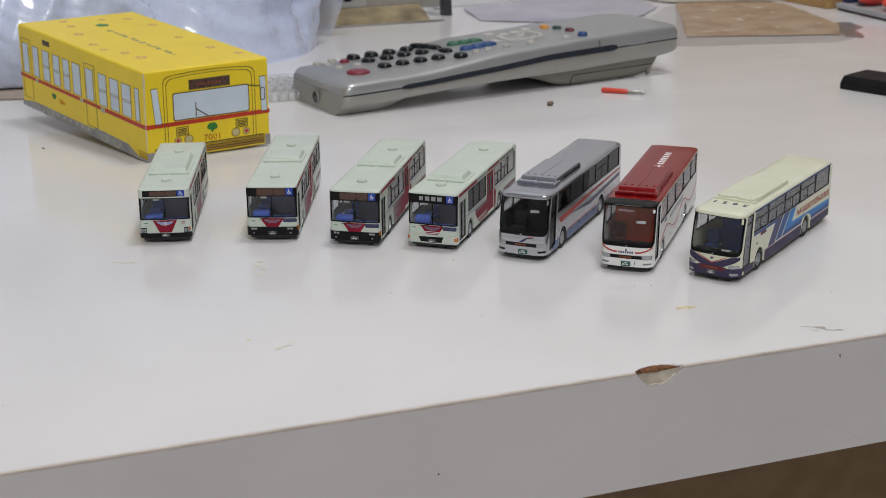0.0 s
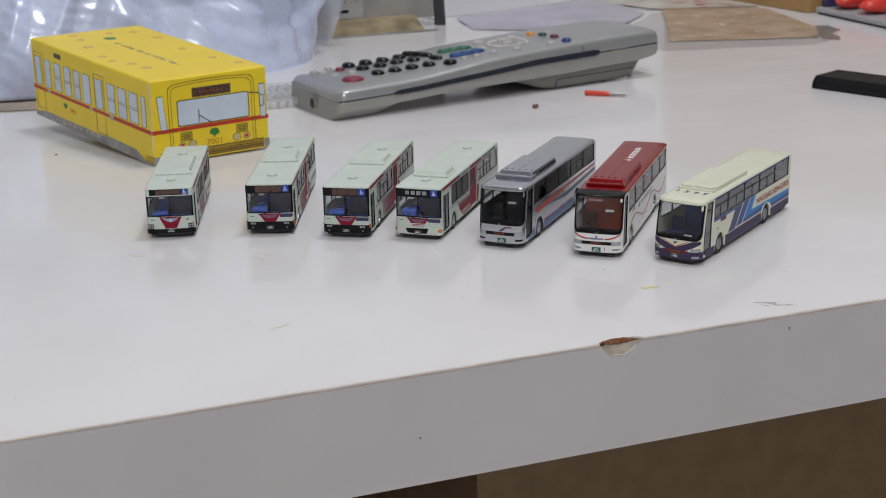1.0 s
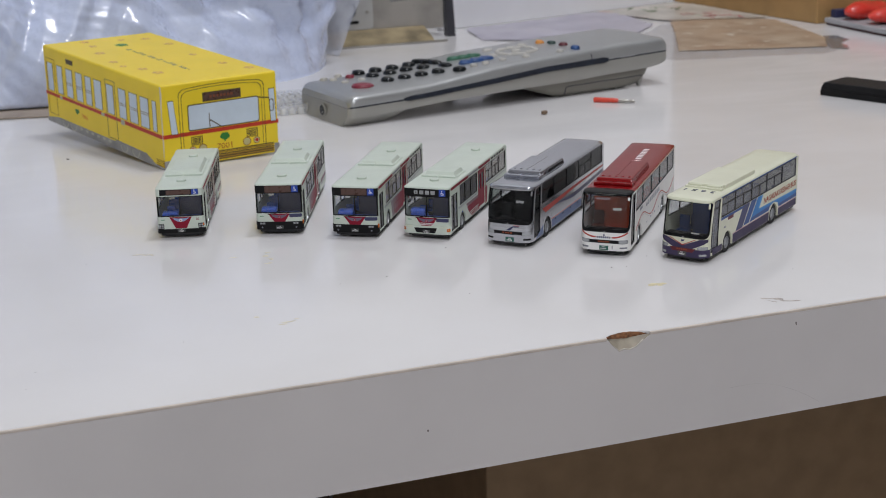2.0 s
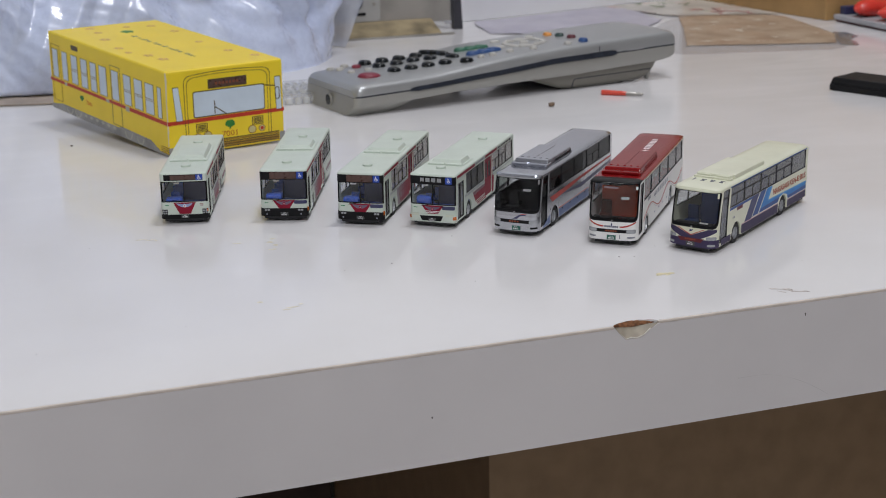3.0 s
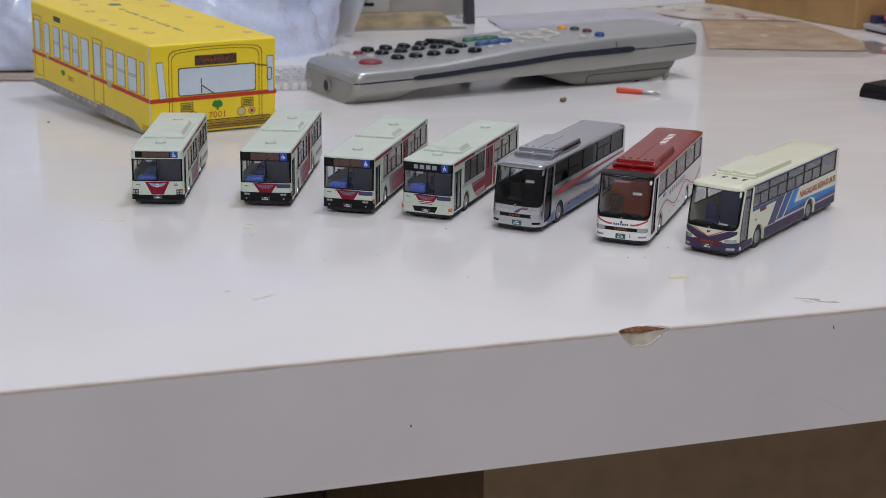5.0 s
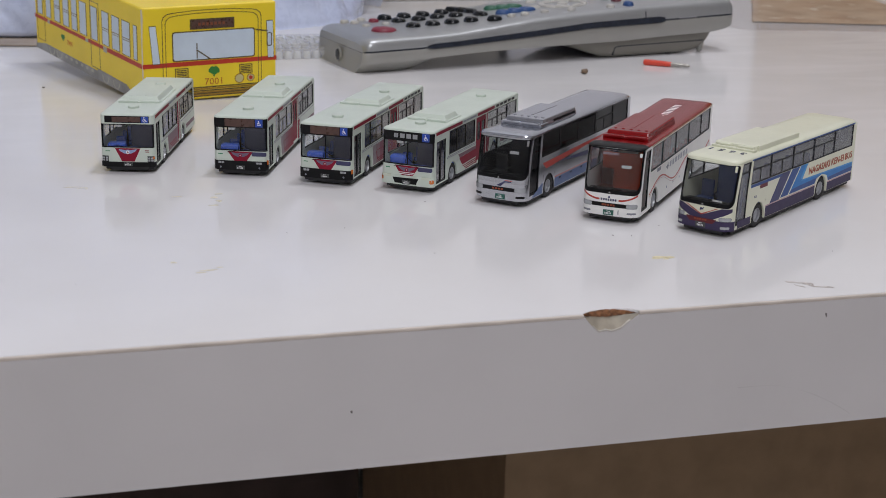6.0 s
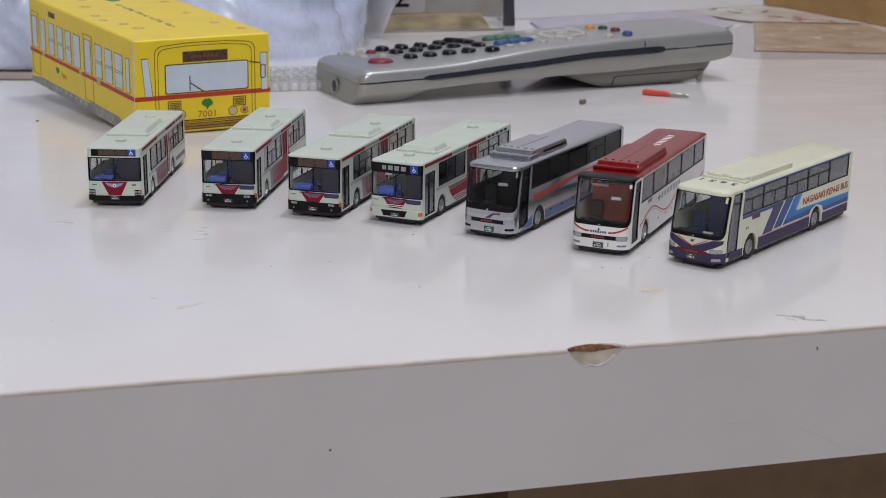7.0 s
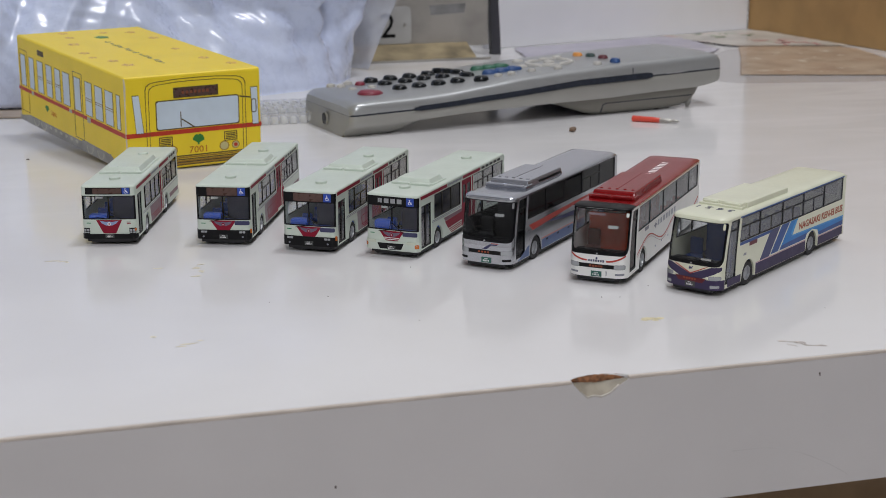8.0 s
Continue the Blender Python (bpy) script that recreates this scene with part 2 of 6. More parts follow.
# ---- room and table ----
def table_white(name, base, rough, warm):
    """White laminate: faint clouding, fine orange-peel, wiped smears and dusty patches."""
    m = M(name, base, rough, var=0.02, scale=9, bscale=700, rvar=0.06, tint=warm, spec=0.55)
    nt = m.node_tree
    b = nt.nodes["Principled BSDF"]
    tc = nt.nodes.new("ShaderNodeTexCoord")
    sm = nt.nodes.new("ShaderNodeTexNoise")
    sm.inputs["Scale"].default_value, sm.inputs["Detail"].default_value, sm.inputs["Distortion"].default_value = 16, 8, 1.2
    mp = nt.nodes.new("ShaderNodeMapping")
    mp.inputs["Scale"].default_value = (1, 2.6, 1)
    nt.links.new(tc.outputs["Object"], mp.inputs["Vector"])
    nt.links.new(mp.outputs[0], sm.inputs["Vector"])
    r = nt.nodes.new("ShaderNodeMapRange")
    r.inputs[1].default_value, r.inputs[2].default_value = 0.35, 0.75
    r.inputs[3].default_value, r.inputs[4].default_value = rough - 0.05, rough + 0.07
    nt.links.new(sm.outputs["Fac"], r.inputs[0])
    nt.links.new(r.outputs[0], b.inputs["Roughness"])
    return m


LAMINATE = table_white("white_laminate", (0.74, 0.73, 0.735), 0.15, (0.70, 0.685, 0.68))
EDGE = M("grey_white_edge_band", (0.655, 0.637, 0.645), 0.5, var=0.03, scale=14, bump=0.02, bscale=1500)
GLUE = M("tan_glue_line", (0.64, 0.575, 0.52), 0.85, spec=0.2, var=0.10, scale=60, bump=0.1, bscale=2500)
CORE = M("chipboard_core", (0.20, 0.085, 0.035), 0.85, var=0.35, scale=900, bump=1.0, bscale=2200)
PALE = M("pale_chipped_resin", (0.36, 0.32, 0.255), 0.55, var=0.16, scale=200, bump=0.15, bscale=900)
WALL = M("wall_paper_white", (0.80, 0.80, 0.79), 0.85, var=0.02, scale=20, bump=0.15, bscale=500)
FLOORM = M("brown_wood_floor", (0.30, 0.24, 0.19), 0.5, var=0.12, scale=14)
PANEL = M("brown_veneer", (0.36, 0.255, 0.16), 0.5, var=0.05, scale=60)
# dark brown that stands in for the shade in open gaps
DARK_GAP = M("dark_gap_shade", (0.08, 0.055, 0.05), 0.6, var=0.1, scale=25)

FZ = -720.0


def structure(name, bm, m, label):
    return tagged(obj(name, bm, m), label, name.split("_")[0], kind="structure")


structure("floor", box(-1700, 1700, -1700, 900, FZ - 40, FZ), FLOORM, "brown wooden floor under the table")
structure("wall_north", box(-1700, 1700, 830, 900, FZ, 1560), WALL, "white wall behind the table")
structure("wall_south", box(-1700, 1700, -1770, -1700, FZ, 1560), WALL, "white wall behind the camera")
structure("wall_west", box(-1770, -1700, -1700, 900, FZ, 1560), WALL, "white side wall")
# unseen east wall, given a dark brown to weaken the side light
structure("wall_east", box(1700, 1770, -1700, 900, FZ, 1560), M("light_cutting_brown", (0.34, 0.29, 0.25), 0.6, var=0.06, scale=8, bump=0.1), "unseen side wall, brown to cut the light from that side")
structure("ceiling", box(-1770, 1770, -1770, 900, 1560, 1600), WALL, "white ceiling")

# housings for the ceiling lamp and for the added fill
for place, wide, power in LAMP_AND_FILL:
    lamp = thing("ceiling_lamp_or_fill", "round white ceiling lamp out of view; the one behind the camera is added fill", "lamp", pose(*place), "ceiling lamps")
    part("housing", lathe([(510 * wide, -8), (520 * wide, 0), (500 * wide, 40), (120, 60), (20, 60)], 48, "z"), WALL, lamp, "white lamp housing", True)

TX0, TX1, TY1, TH = -1000.0, 760.0, 800.0, 33.0
NOTCH = [(-0.2, 0.8), (1.2, 2.0), (4.0, 2.9), (8.0, 2.6), (11.0, 1.7), (13.4, 0.8)]
table = thing("table", "white laminate table with a chipped front edge", "table", pose(0, 0, 0), kind="structure")
flat = lambda u, v, d: Vector((u, v, -d))
part("tabletop", slab([(TX0, 0.8)] + NOTCH + [(TX1, 0.8), (TX1, TY1), (TX0, TY1)], flat, 0.0, TH), LAMINATE, table, "glossy white laminate top")
face = lambda u, v, d: Vector((u, d, v))
CHIP = [(13.2, -0.85), (11.2, -2.2), (9.0, -4.0), (6.8, -4.6), (5.2, -4.2), (3.6, -4.5), (2.0, -3.0), (0.2, -0.85)]
part("edge_band", slab([(TX0, -TH), (TX1, -TH), (TX1, -0.85)] + CHIP + [(TX0, -0.85)], face, 0.0, 0.795), EDGE, table, "grey-white edge band")
for a, b in ((TX0, -0.1), (13.4, TX1)):
    part("edge_line", moved(box(a, b, 0.05, 0.8, -0.86, -0.02, 0.25, 2)), GLUE, table, "tan worn line along the edge")


def chip_core():
    random.seed(5)
    bm = bmesh.new()
    rows = []
    prof = [(0.03, 1.0), (-0.2, 0.80), (-0.75, 0.62), (-1.3, 0.5)]
    for k in range(27):
        x = -0.2 + 13.6 * k / 26
        w = math.sin(math.pi * min(1, max(0, k / 26))) ** 0.7
        row = []
        for z, f in prof:
            y = 0.8 + (2.1 * f - 0.2) * w + random.uniform(-0.12, 0.12) * w
            row.append(bm.verts.new((x, y, z * (0.35 + 0.65 * w) + random.uniform(-0.1, 0.1) * w)))
        rows.append(row)
    for p, q in zip(rows, rows[1:]):
        for k in range(3):
            bm.faces.new((p[k], p[k + 1], q[k + 1], q[k]))
    return bm


def chip_facet():
    random.seed(6)
    bm = bmesh.new()
    rows = []
    for k in range(21):
        x = 0.2 + 13.0 * k / 20
        low = np.interp(x, [0.2, 2.0, 3.6, 5.2, 6.8, 9.0, 11.2, 13.2], [-0.9, -3.0, -4.5, -4.2, -4.6, -4.0, -2.2, -0.9])
        w = math.sin(math.pi * k / 20) ** 0.7
        top = -1.2 * (0.35 + 0.65 * w)
        row = [bm.verts.new((x, 0.03 + (1.9 * w) * (1 - f) + random.uniform(-0.04, 0.04), top + (low - 0.1 - top) * f)) for f in (0, 0.35, 0.7, 1)]
        rows.append(row)
    for p, q in zip(rows, rows[1:]):
        for k in range(3):
            bm.faces.new((p[k], p[k + 1], q[k + 1], q[k]))
    return bm


part("chip_core", chip_core(), CORE, table, "brown bare chipboard in the chip", True)
# pale strip along the broken rim, its highlight put into the colour
rim_ = [(x, z) for x, z in CHIP[1:-1]]
part("chip_rim_highlight", slab([(x, z + 0.12) for x, z in rim_] + [(x * 0.98 + 0.13, z + 0.36) for x, z in rim_[::-1]], face, -0.05, 0.4), M("broken_edge_highlight", (0.64, 0.61, 0.56), 0.5, var=0.1, scale=500), table, "pale broken rim of the chip with its highlight painted in")
part("chip_facet", chip_facet(), PALE, table, "pale broken resin in the chip", True)
table_leg = box(-980, -930, 60, 760, FZ, -TH, 2)
part("leg_panel", table_leg, PANEL, table)
part("leg_panel", box(690, 740, 60, 760, FZ, -TH, 2), PANEL, table)
cab = thing("under_table_cabinet", "brown veneer cabinet standing under the table", "cabinet", pose(0, 0, 0))
part("carcass", box(105, 680, 384, 780, FZ, -TH - 60, 1.5), PANEL, cab)
part("front_board", box(104, 681, 380, 383.9, FZ + 5, -TH - 62, 1.0), PANEL, cab, "brown veneer front board")
# dark board put where the space under the table lies in shade
structure("wall_panel", box(-925, 100, 770, 778, FZ, -TH - 2), DARK_GAP, "dark board put in for the shaded opening under the table")

# ---- model buses ----
DIM_ORANGE = M("dim_orange_print", (0.28, 0.055, 0.02), 0.5)


class Shell:
    """The outer surface of one bus: front at y = 0 facing -y, length along +y, width along x."""

    def __init__(self, L, W, H, c, r, z0, rake, knee=8.0):
        self.L, self.W, self.H, self.c, self.r, self.z0, self.rake, self.knee = L, W, H, c, r, z0, rake, knee
        self.f = W / 2 - c
        self.umax = self.f + c * math.pi / 2
        self.zt = H - r
        FRONTS.append(self.front)

    def lean(self, z):
        k = max(0.0, (z - self.knee) / (self.H - self.knee))
        return self.rake * k ** 1.35

    def front(self, u, v, d=0.0):
        a = abs(u)
        th = 0.0 if a <= self.f else min(math.pi / 2, (a - self.f) / self.c)
        x = a if a <= self.f else self.f + self.c * math.sin(th)
        y = self.c * (1 - math.cos(th)) + self.lean(v) - 0.35 * math.cos(min(1, a / (self.W / 2)) * math.pi / 2) * (self.c / 2)
        s = -1 if u < 0 else 1
        return Vector((s * (x - d * math.sin(th)), y + d * math.cos(th), v))

    def side(self, s):
        def place(u, v, d=0.0):
            return Vector((s * (self.W / 2 - d), u + self.lean(v) * max(0.0, 1 - (u - self.c) / 14), v))
        return place

    def roof_z(self, x, y):
        dx = max(0.0, (abs(x) - (self.W / 2 - self.r * 1.6)) / (self.r * 1.6))
        return self.H - self.r * (1 - math.sqrt(max(0, 1 - dx * dx))) if dx < 1 else self.zt


def bus_roof(s):
    """Rounded roof skin with a lip that closes on the walls."""
    y0, bm = s.lean(s.zt), bmesh.new()
    rx, ry, rb = (s.c if s.rake > 1 else 0.95), max(s.c * 0.8, s.r * 1.5) + s.rake * 0.5, s.r * 1.2
    W, L = s.W, s.L
    xs = [-1 + 2 * k / 22 for k in range(23)]
    x_at = sorted(set([W / 2 * math.copysign(1, k) - math.copysign(rx, k) * (1 - math.sin(math.pi / 2 * (abs(k) - 0.6) / 0.4)) if abs(k) > 0.6
                       else k / 0.6 * (W / 2 - rx) for k in xs]))
    y_at = [ry * (1 - math.cos(math.pi / 2 * k / 6)) for k in range(7)] + [ry + (L - ry - rb) * k / 10 for k in range(1, 11)] + \
           [L - rb + rb * math.sin(math.pi / 2 * k / 6) for k in range(1, 7)]
    rows = []
    for y in y_at:
        row = []
        for x in x_at:
            dx = max(0.0, abs(x) - (W / 2 - rx)) / rx
            dy = max(0.0, ry - y) / ry if y < L / 2 else max(0.0, y - (L - rb)) / rb
            h = math.hypot(dx, dy)
            ax, ay = x, y
            if h > 1:
                ax = math.copysign(W / 2 - rx + rx * dx / h, x)
                ay = ry - ry * dy / h if y < L / 2 else L - rb + rb * dy / h
                h = 1
            z = s.zt + s.r * math.sqrt(max(0, 1 - h * h))
            row.append(bm.verts.new((ax, ay + y0 * max(0, 1 - y / 14), z)))
        rows.append(row)
    for p, q in zip(rows, rows[1:]):
        for k in range(len(p) - 1):
            bm.faces.new((p[k], p[k + 1], q[k + 1], q[k]))
    rim = [rows[0][k] for k in range(len(x_at))] + [r[-1] for r in rows[1:]] + rows[-1][-2::-1] + [r[0] for r in rows[-2:0:-1]]
    low = [bm.verts.new(v.co - Vector((0, 0, 0.12))) for v in rim]
    n = len(rim)
    for k in range(n):
        bm.faces.new((rim[k], rim[(k + 1) % n], low[(k + 1) % n], low[k]))
    bmesh.ops.remove_doubles(bm, verts=bm.verts, dist=0.01)
    return bm


RIM = M("dull_silver_rim", (0.36, 0.37, 0.39), 0.32, metal=0.8, var=0.08, scale=300)


def wheel(parent, x, y, r, sgn):
    e = part("wheel", moved(lathe([(r * 0.5, -1.1), (r * 0.92, -1.15), (r, -0.8), (r, 0.75), (r * 0.93, 1.1), (r * 0.60, 1.12), (r * 0.56, 0.05)], 28),
                            x, y, r), RUBBER, parent, "black rubber tyre", True)
    rim = lathe([(r * 0.58, 0.6), (r * 0.58, 1.08), (r * 0.53, 1.08), (r * 0.48, 0.25), (r * 0.28, 0.2), (r * 0.24, 0.75), (r * 0.12, 0.85), (0.02, 0.85)], 24)
    if sgn < 0:
        rim.transform(Matrix.Rotation(math.pi, 4, "Z"))
    part("rim", moved(rim, x, y, r), RIM, e, "silver wheel rim", True)
    holes = []
    for k in range(8):
        a = 2 * math.pi * (k + 0.5) / 8
        b = lathe([(r * 0.11, -0.06), (r * 0.11, 0.06)], 8)
        holes.append(moved(b, x + sgn * 0.24, y + r * 0.38 * math.cos(a), r + r * 0.38 * math.sin(a)))
    part("rim_holes", merge(*holes), BLACK, e)


def arch_fill(s, sd, yc, r, top):
    """Turns the square opening over a wheel into a round arch."""
    place = s.side(sd)
    bm, n = bmesh.new(), 16
    ang = [math.pi * k / n for k in range(n + 1)]

    def outer(a):
        c, v = math.cos(a), math.sin(a)
        k = min(r / abs(c) if abs(c) > 1e-6 else 1e9, (top - s.z0) / v if v > 1e-6 else 1e9)
        return yc + c * k, s.z0 + v * k

    rr = r * 0.985
    ins = [(yc + rr * math.cos(a), s.z0 + (top - s.z0) * 0.985 * math.sin(a)) for a in ang]
    outs = [outer(a) for a in ang]
    grid = [[bm.verts.new(place(u, v, d)) for u, v in row] for row in (ins, outs) for d in (0, 0.6)]
    a0, a1, b0, b1 = grid
    for k in range(n):
        bm.faces.new((a0[k], a0[k + 1], b0[k + 1], b0[k]))
        bm.faces.new((a1[k], b1[k], b1[k + 1], a1[k + 1]))
        bm.faces.new((a0[k], a1[k], a1[k + 1], a0[k + 1]))
    return bm


def windows(bus, s, sd, y0, y1, z0, z1, cuts, sliders=(), gl=None, frame=None, bar=0.45):
    """A band of panes with dark bars between them; sliders have a cross bar and a split lower half."""
    place = s.side(sd)
    gl, frame = gl or GLASS, frame or BLACK
    ed = [y0] + list(cuts) + [y1]
    for k in range(len(ed) - 1):
        a, b = ed[k] + bar / 2, ed[k + 1] - bar / 2
        w = part("side_window", slab(rect(a, b, z0 + 0.25, z1 - 0.25), place, 0.22, 0.42), gl, bus)
        w.visible_shadow = False
        if k in sliders:
            zm = z0 + (z1 - z0) * 0.6
            part("window_bar", slab(rect(a, b, zm - 0.14, zm + 0.14), place, 0.12, 0.45), frame, w)
            ym = (a + b) / 2
            part("window_bar", slab(rect(ym - 0.14, ym + 0.14, z0 + 0.3, zm - 0.1), place, 0.13, 0.44), frame, w)
    rim = [(a + bar / 2, b - bar / 2, z0 + 0.25, z1 - 0.25) for a, b in zip(ed, ed[1:])]
    part("window_frame", grid_wall([y0, y1], [z0, z1], rim, place, 0.06, 0.5), frame, bus, "dark window surround")


def seats(bus, s, m, rows, width=5.2, h=5.0, z=5.2):
    for y in rows:
        for x in (-s.W / 4 - 0.2, s.W / 4 + 0.2):
            b = merge(box(x - width / 2, x + width / 2, y, y + 2.6, z - 1.2, z, 0.4), box(x - width / 2, x + width / 2, y + 2.0, y + 3.2, z - 1.0, z + h, 0.5))
            part("seat", b, m, bus)


def frame_body(bus, s, paint, fholes, sholes_r, sholes_l, wheels, wr):
    """Front, two sides and tail of the body as walls with real openings."""
    us = [-s.umax + 2 * s.umax * k / 36 for k in range(37)]
    zs = [s.z0, s.knee] + [s.knee + (s.zt - s.knee) * k / 6 for k in range(1, 7)]
    part("front_panel", grid_wall(us, zs, fholes, s.front, 0.0, 0.6), paint, bus, smooth=False)
    top = 2 * wr + 0.55
    for sd, holes in ((1, sholes_r), (-1, sholes_l)):
        arches = [(y - wr - 0.55, y + wr + 0.55, s.z0 - 1, top) for y in wheels]
        bm = grid_wall([s.c, s.c + 7, s.c + 14, s.L], zs, list(holes) + arches, s.side(sd), 0.0, 0.6)
        bm = merge(bm, *[arch_fill(s, sd, y, wr + 0.55, top) for y in wheels])
        part("side_panel", bm, paint, bus)
    back = lambda u, v, d: Vector((u, s.L - d, v))
    part("rear_panel", grid_wall([-s.W / 2 + 0.6, s.W / 2 - 0.6], [s.z0, s.zt], [(-6, 6, s.zt - 6.5, s.zt - 1.2)], back, 0.0, 0.6), paint, bus)
    w = part("rear_window", slab(rect(-6, 6, s.zt - 6.5, s.zt - 1.2), back, 0.25, 0.45), GLASS_DARK, bus)
    w.visible_shadow = False
    # set low, with an added front block, to keep light from under the bumper
    part("shading_chassis", box(-s.W / 2 + 0.9, s.W / 2 - 0.9, s.c + 0.4, s.L - 0.8, 0.75, s.z0 + 1.2, 0.2), DARKCAB, bus)
    part("shading_chassis", box(-s.W / 2 + 2.4, s.W / 2 - 2.4, 0.9, s.c + 0.35, 0.7, s.z0 + 1.0, 0.2), DARKCAB, bus)
    for y in wheels:
        for sd in (1, -1):
            wheel(bus, sd * (s.W / 2 - 1.45), y, wr, sd)


def deco(bus, place, name, m, *polys, d=-0.05, label=""):
    """Printed shapes: each its own part, but small writing and emblems stay in one."""
    if "print" in name or "lettering" in name or "writing" in name or "sign" in name or "emblem" in name:
        return part(name, merge(*[slab(p, place, d, 0.02) for p in polys]), m, bus, label)
    for p in polys:
        o = part(name, slab(p, place, d, 0.02), m, bus, label)
    return o


def wiper(bus, s, u0, v0, u1, v1):
    p = lambda u, v: s.front(u, v, -0.25)
    n = Vector((v1 - v0, -(u1 - u0))).normalized() * 0.075
    part("wiper", slab([(u0 + n.x, v0 + n.y), (u1 + n.x, v1 + n.y), (u1 - n.x, v1 - n.y), (u0 - n.x, v0 - n.y)], s.front, -0.32, -0.16), BLACK, bus)


def bars(place, u0, u1, v, h, n, gap=0.35):
    """A row of plain bars that stands for small writing."""
    w = (u1 - u0) / n
    return [rect(u0 + k * w, u0 + k * w + w * (1 - gap), v - h / 2, v + h / 2) for k in range(n)]


def city_bus(label, m4, L=70.0, kind=0, seat=None):
    """kind 0: framed sign and square lamps; 1: black-capped front; 2: body-coloured bumper."""
    W, H = 16.9, 19.1 if kind else 18.8
    s = Shell(L, W, H, 1.3, 0.65, 2.1, 0.35)
    bus = thing("model_bus", label, "model bus", m4, "row of model buses")
    wheels, wr = ((15.2, 44.6) if kind == 0 else (15.4, 50.6)), 3.2
    z_s0, z_s1 = (16.0, 18.1) if kind == 0 else (15.7, 18.3)
    z_w0, z_w1 = 8.15, (15.6 if kind == 0 else 15.7)
    we = W / 2 - 0.55 if kind else W / 2 - 0.9
    uw = s.umax - (0.75 if kind == 0 else 0.35)
    fholes = [(-uw, uw, z_w0, z_w1)]
    door = (2.6, (8.8, 9.2, 10.2)[kind], 2.4, 15.4)
    zb, zt = (8.6, 15.9) if kind == 0 else (9.6, 17.0)
    f0, f1 = ((12.0, 35.0), (12.0, 36.0), (12.4, 33.4))[kind]
    m0, m1 = ((36.0, 38.6), (37.6, 44.6), (35.2, 43.0))[kind]
    r0 = m1 + (1.0, 1.4, 1.4)[kind]
    right = [door, (f0, f1, zb, zt), (m0, m1, 2.9, zt), (r0, L - 1.6, zb + 0.3, zt)]
    left = [(3.0, L - 2.2, 10.2, zt)]
    frame_body(bus, s, MINT, fholes, right, left, wheels, wr)
    part("roof", bus_roof(s), MINT, bus, "pale mint roof", True)
    R, Lf, Fr = s.side(1), s.side(-1), s.front
    # glazing
    us = [-uw + 2 * uw * k / 24 for k in range(25)]
    wnd = part("windscreen", grid_wall(us, [z_w0, z_w1], [], Fr, 0.3, 0.5), GLASS_FRONT, bus, smooth=True)
    wnd.visible_shadow = False
    rim = 0.3
    part("windscreen_seal", grid_wall(us, [z_w0, z_w1], [(-uw + rim, uw - rim, z_w0 + rim, z_w1 - rim)], Fr, 0.02, 0.52), BLACK, bus)
    part("windscreen_post", slab(rect(-0.12, 0.12, z_w0, z_w1), Fr, 0.2, 0.5), BLACK, bus)
    windows(bus, s, 1, f0, f1, zb, zt, ((14.0, 22.6, 28.8), (17.8, 29.0), (19.0, 26.0))[kind], ((), (1,), ())[kind], (GLASS_SIDE, GLASS_SIDE, GLASS_DARK)[kind], bar=0.32)
    q = (L - 1.6 - r0) / 3
    windows(bus, s, 1, r0, L - 1.6, zb + 0.3, zt, (r0 + q, r0 + 2 * q), (0, 1), GLASS_SIDE, bar=0.32)
    windows(bus, s, -1, 3.0, L - 2.2, 10.2, zt, (11, 20, 29, 38, 47, 56), (1, 2, 3), GLASS)
    # doors
    for (y0, y1, z0, z1), leafs, fr in ((door, 2, BLACK), (right[2], 1 if kind == 0 else 2, CRIMSON)):
        d = part("door", grid_wall([y0, y1], [z0, z1], [(y0 + (y1 - y0) * k / leafs + 0.4, y0 + (y1 - y0) * (k + 1) / leafs - 0.4, z0 + (0.5 if fr is BLACK else 6.4), z1 - (0.5 if fr is BLACK else 1.8)) for k in range(leafs)],
                                   R, 0.25, 0.6), fr, bus, "folding passenger door")
        for k in range(leafs):
            g = part("door_glass", slab(rect(y0 + (y1 - y0) * k / leafs + 0.35, y0 + (y1 - y0) * (k + 1) / leafs - 0.35, z0 + (0.45 if fr is BLACK else 6.35), z1 - (0.45 if fr is BLACK else 1.75)), R, 0.4, 0.5), GLASS_SIDE if fr is BLACK else GLASS_DARK, d)
            g.visible_shadow = False
    # sign above the windscreen
    if kind == 0:
        part("sign_board", slab(rect(-6.9, 6.9, z_s0, z_s1), Fr, -0.08, 0.3), BLACK, bus, "black destination sign board")
        part("sign_panel", slab(rect(-4.6, 4.2, z_s0 + 0.25, z_s1 - 0.25), Fr, -0.12, 0.1), SIGN, bus)
        bu = 5.6
    else:
        part("sign_board", grid_wall(us, [z_s0, z_s1], [], Fr, -0.06, 0.3), BLACK, bus, "black destination sign board")
        part("sign_panel", slab(rect(-4.8, 4.6, z_s0 + 0.1, z_s1 - 0.1), Fr, -0.1, 0.1), SIGN if kind == 1 else BLACK, bus)
        bu = 6.0
        if kind == 2:
            deco(bus, Fr, "sign_writing", M("sign_grey_ink", (0.30, 0.31, 0.32), 0.5), *bars(Fr, -4.4, -2.9, 17.0, 1.3, 2, 0.2), *bars(Fr, -2.4, 3.9, 17.0, 1.35, 3, 0.28), d=-0.15)
    b = deco(bus, Fr, "access_badge", BADGE, rect(bu - 1.15, bu + 1.15, z_s0 + 0.1, z_s1 - 0.1), d=-0.16, label="blue wheelchair access badge")
    zc = (z_s0 + z_s1) / 2
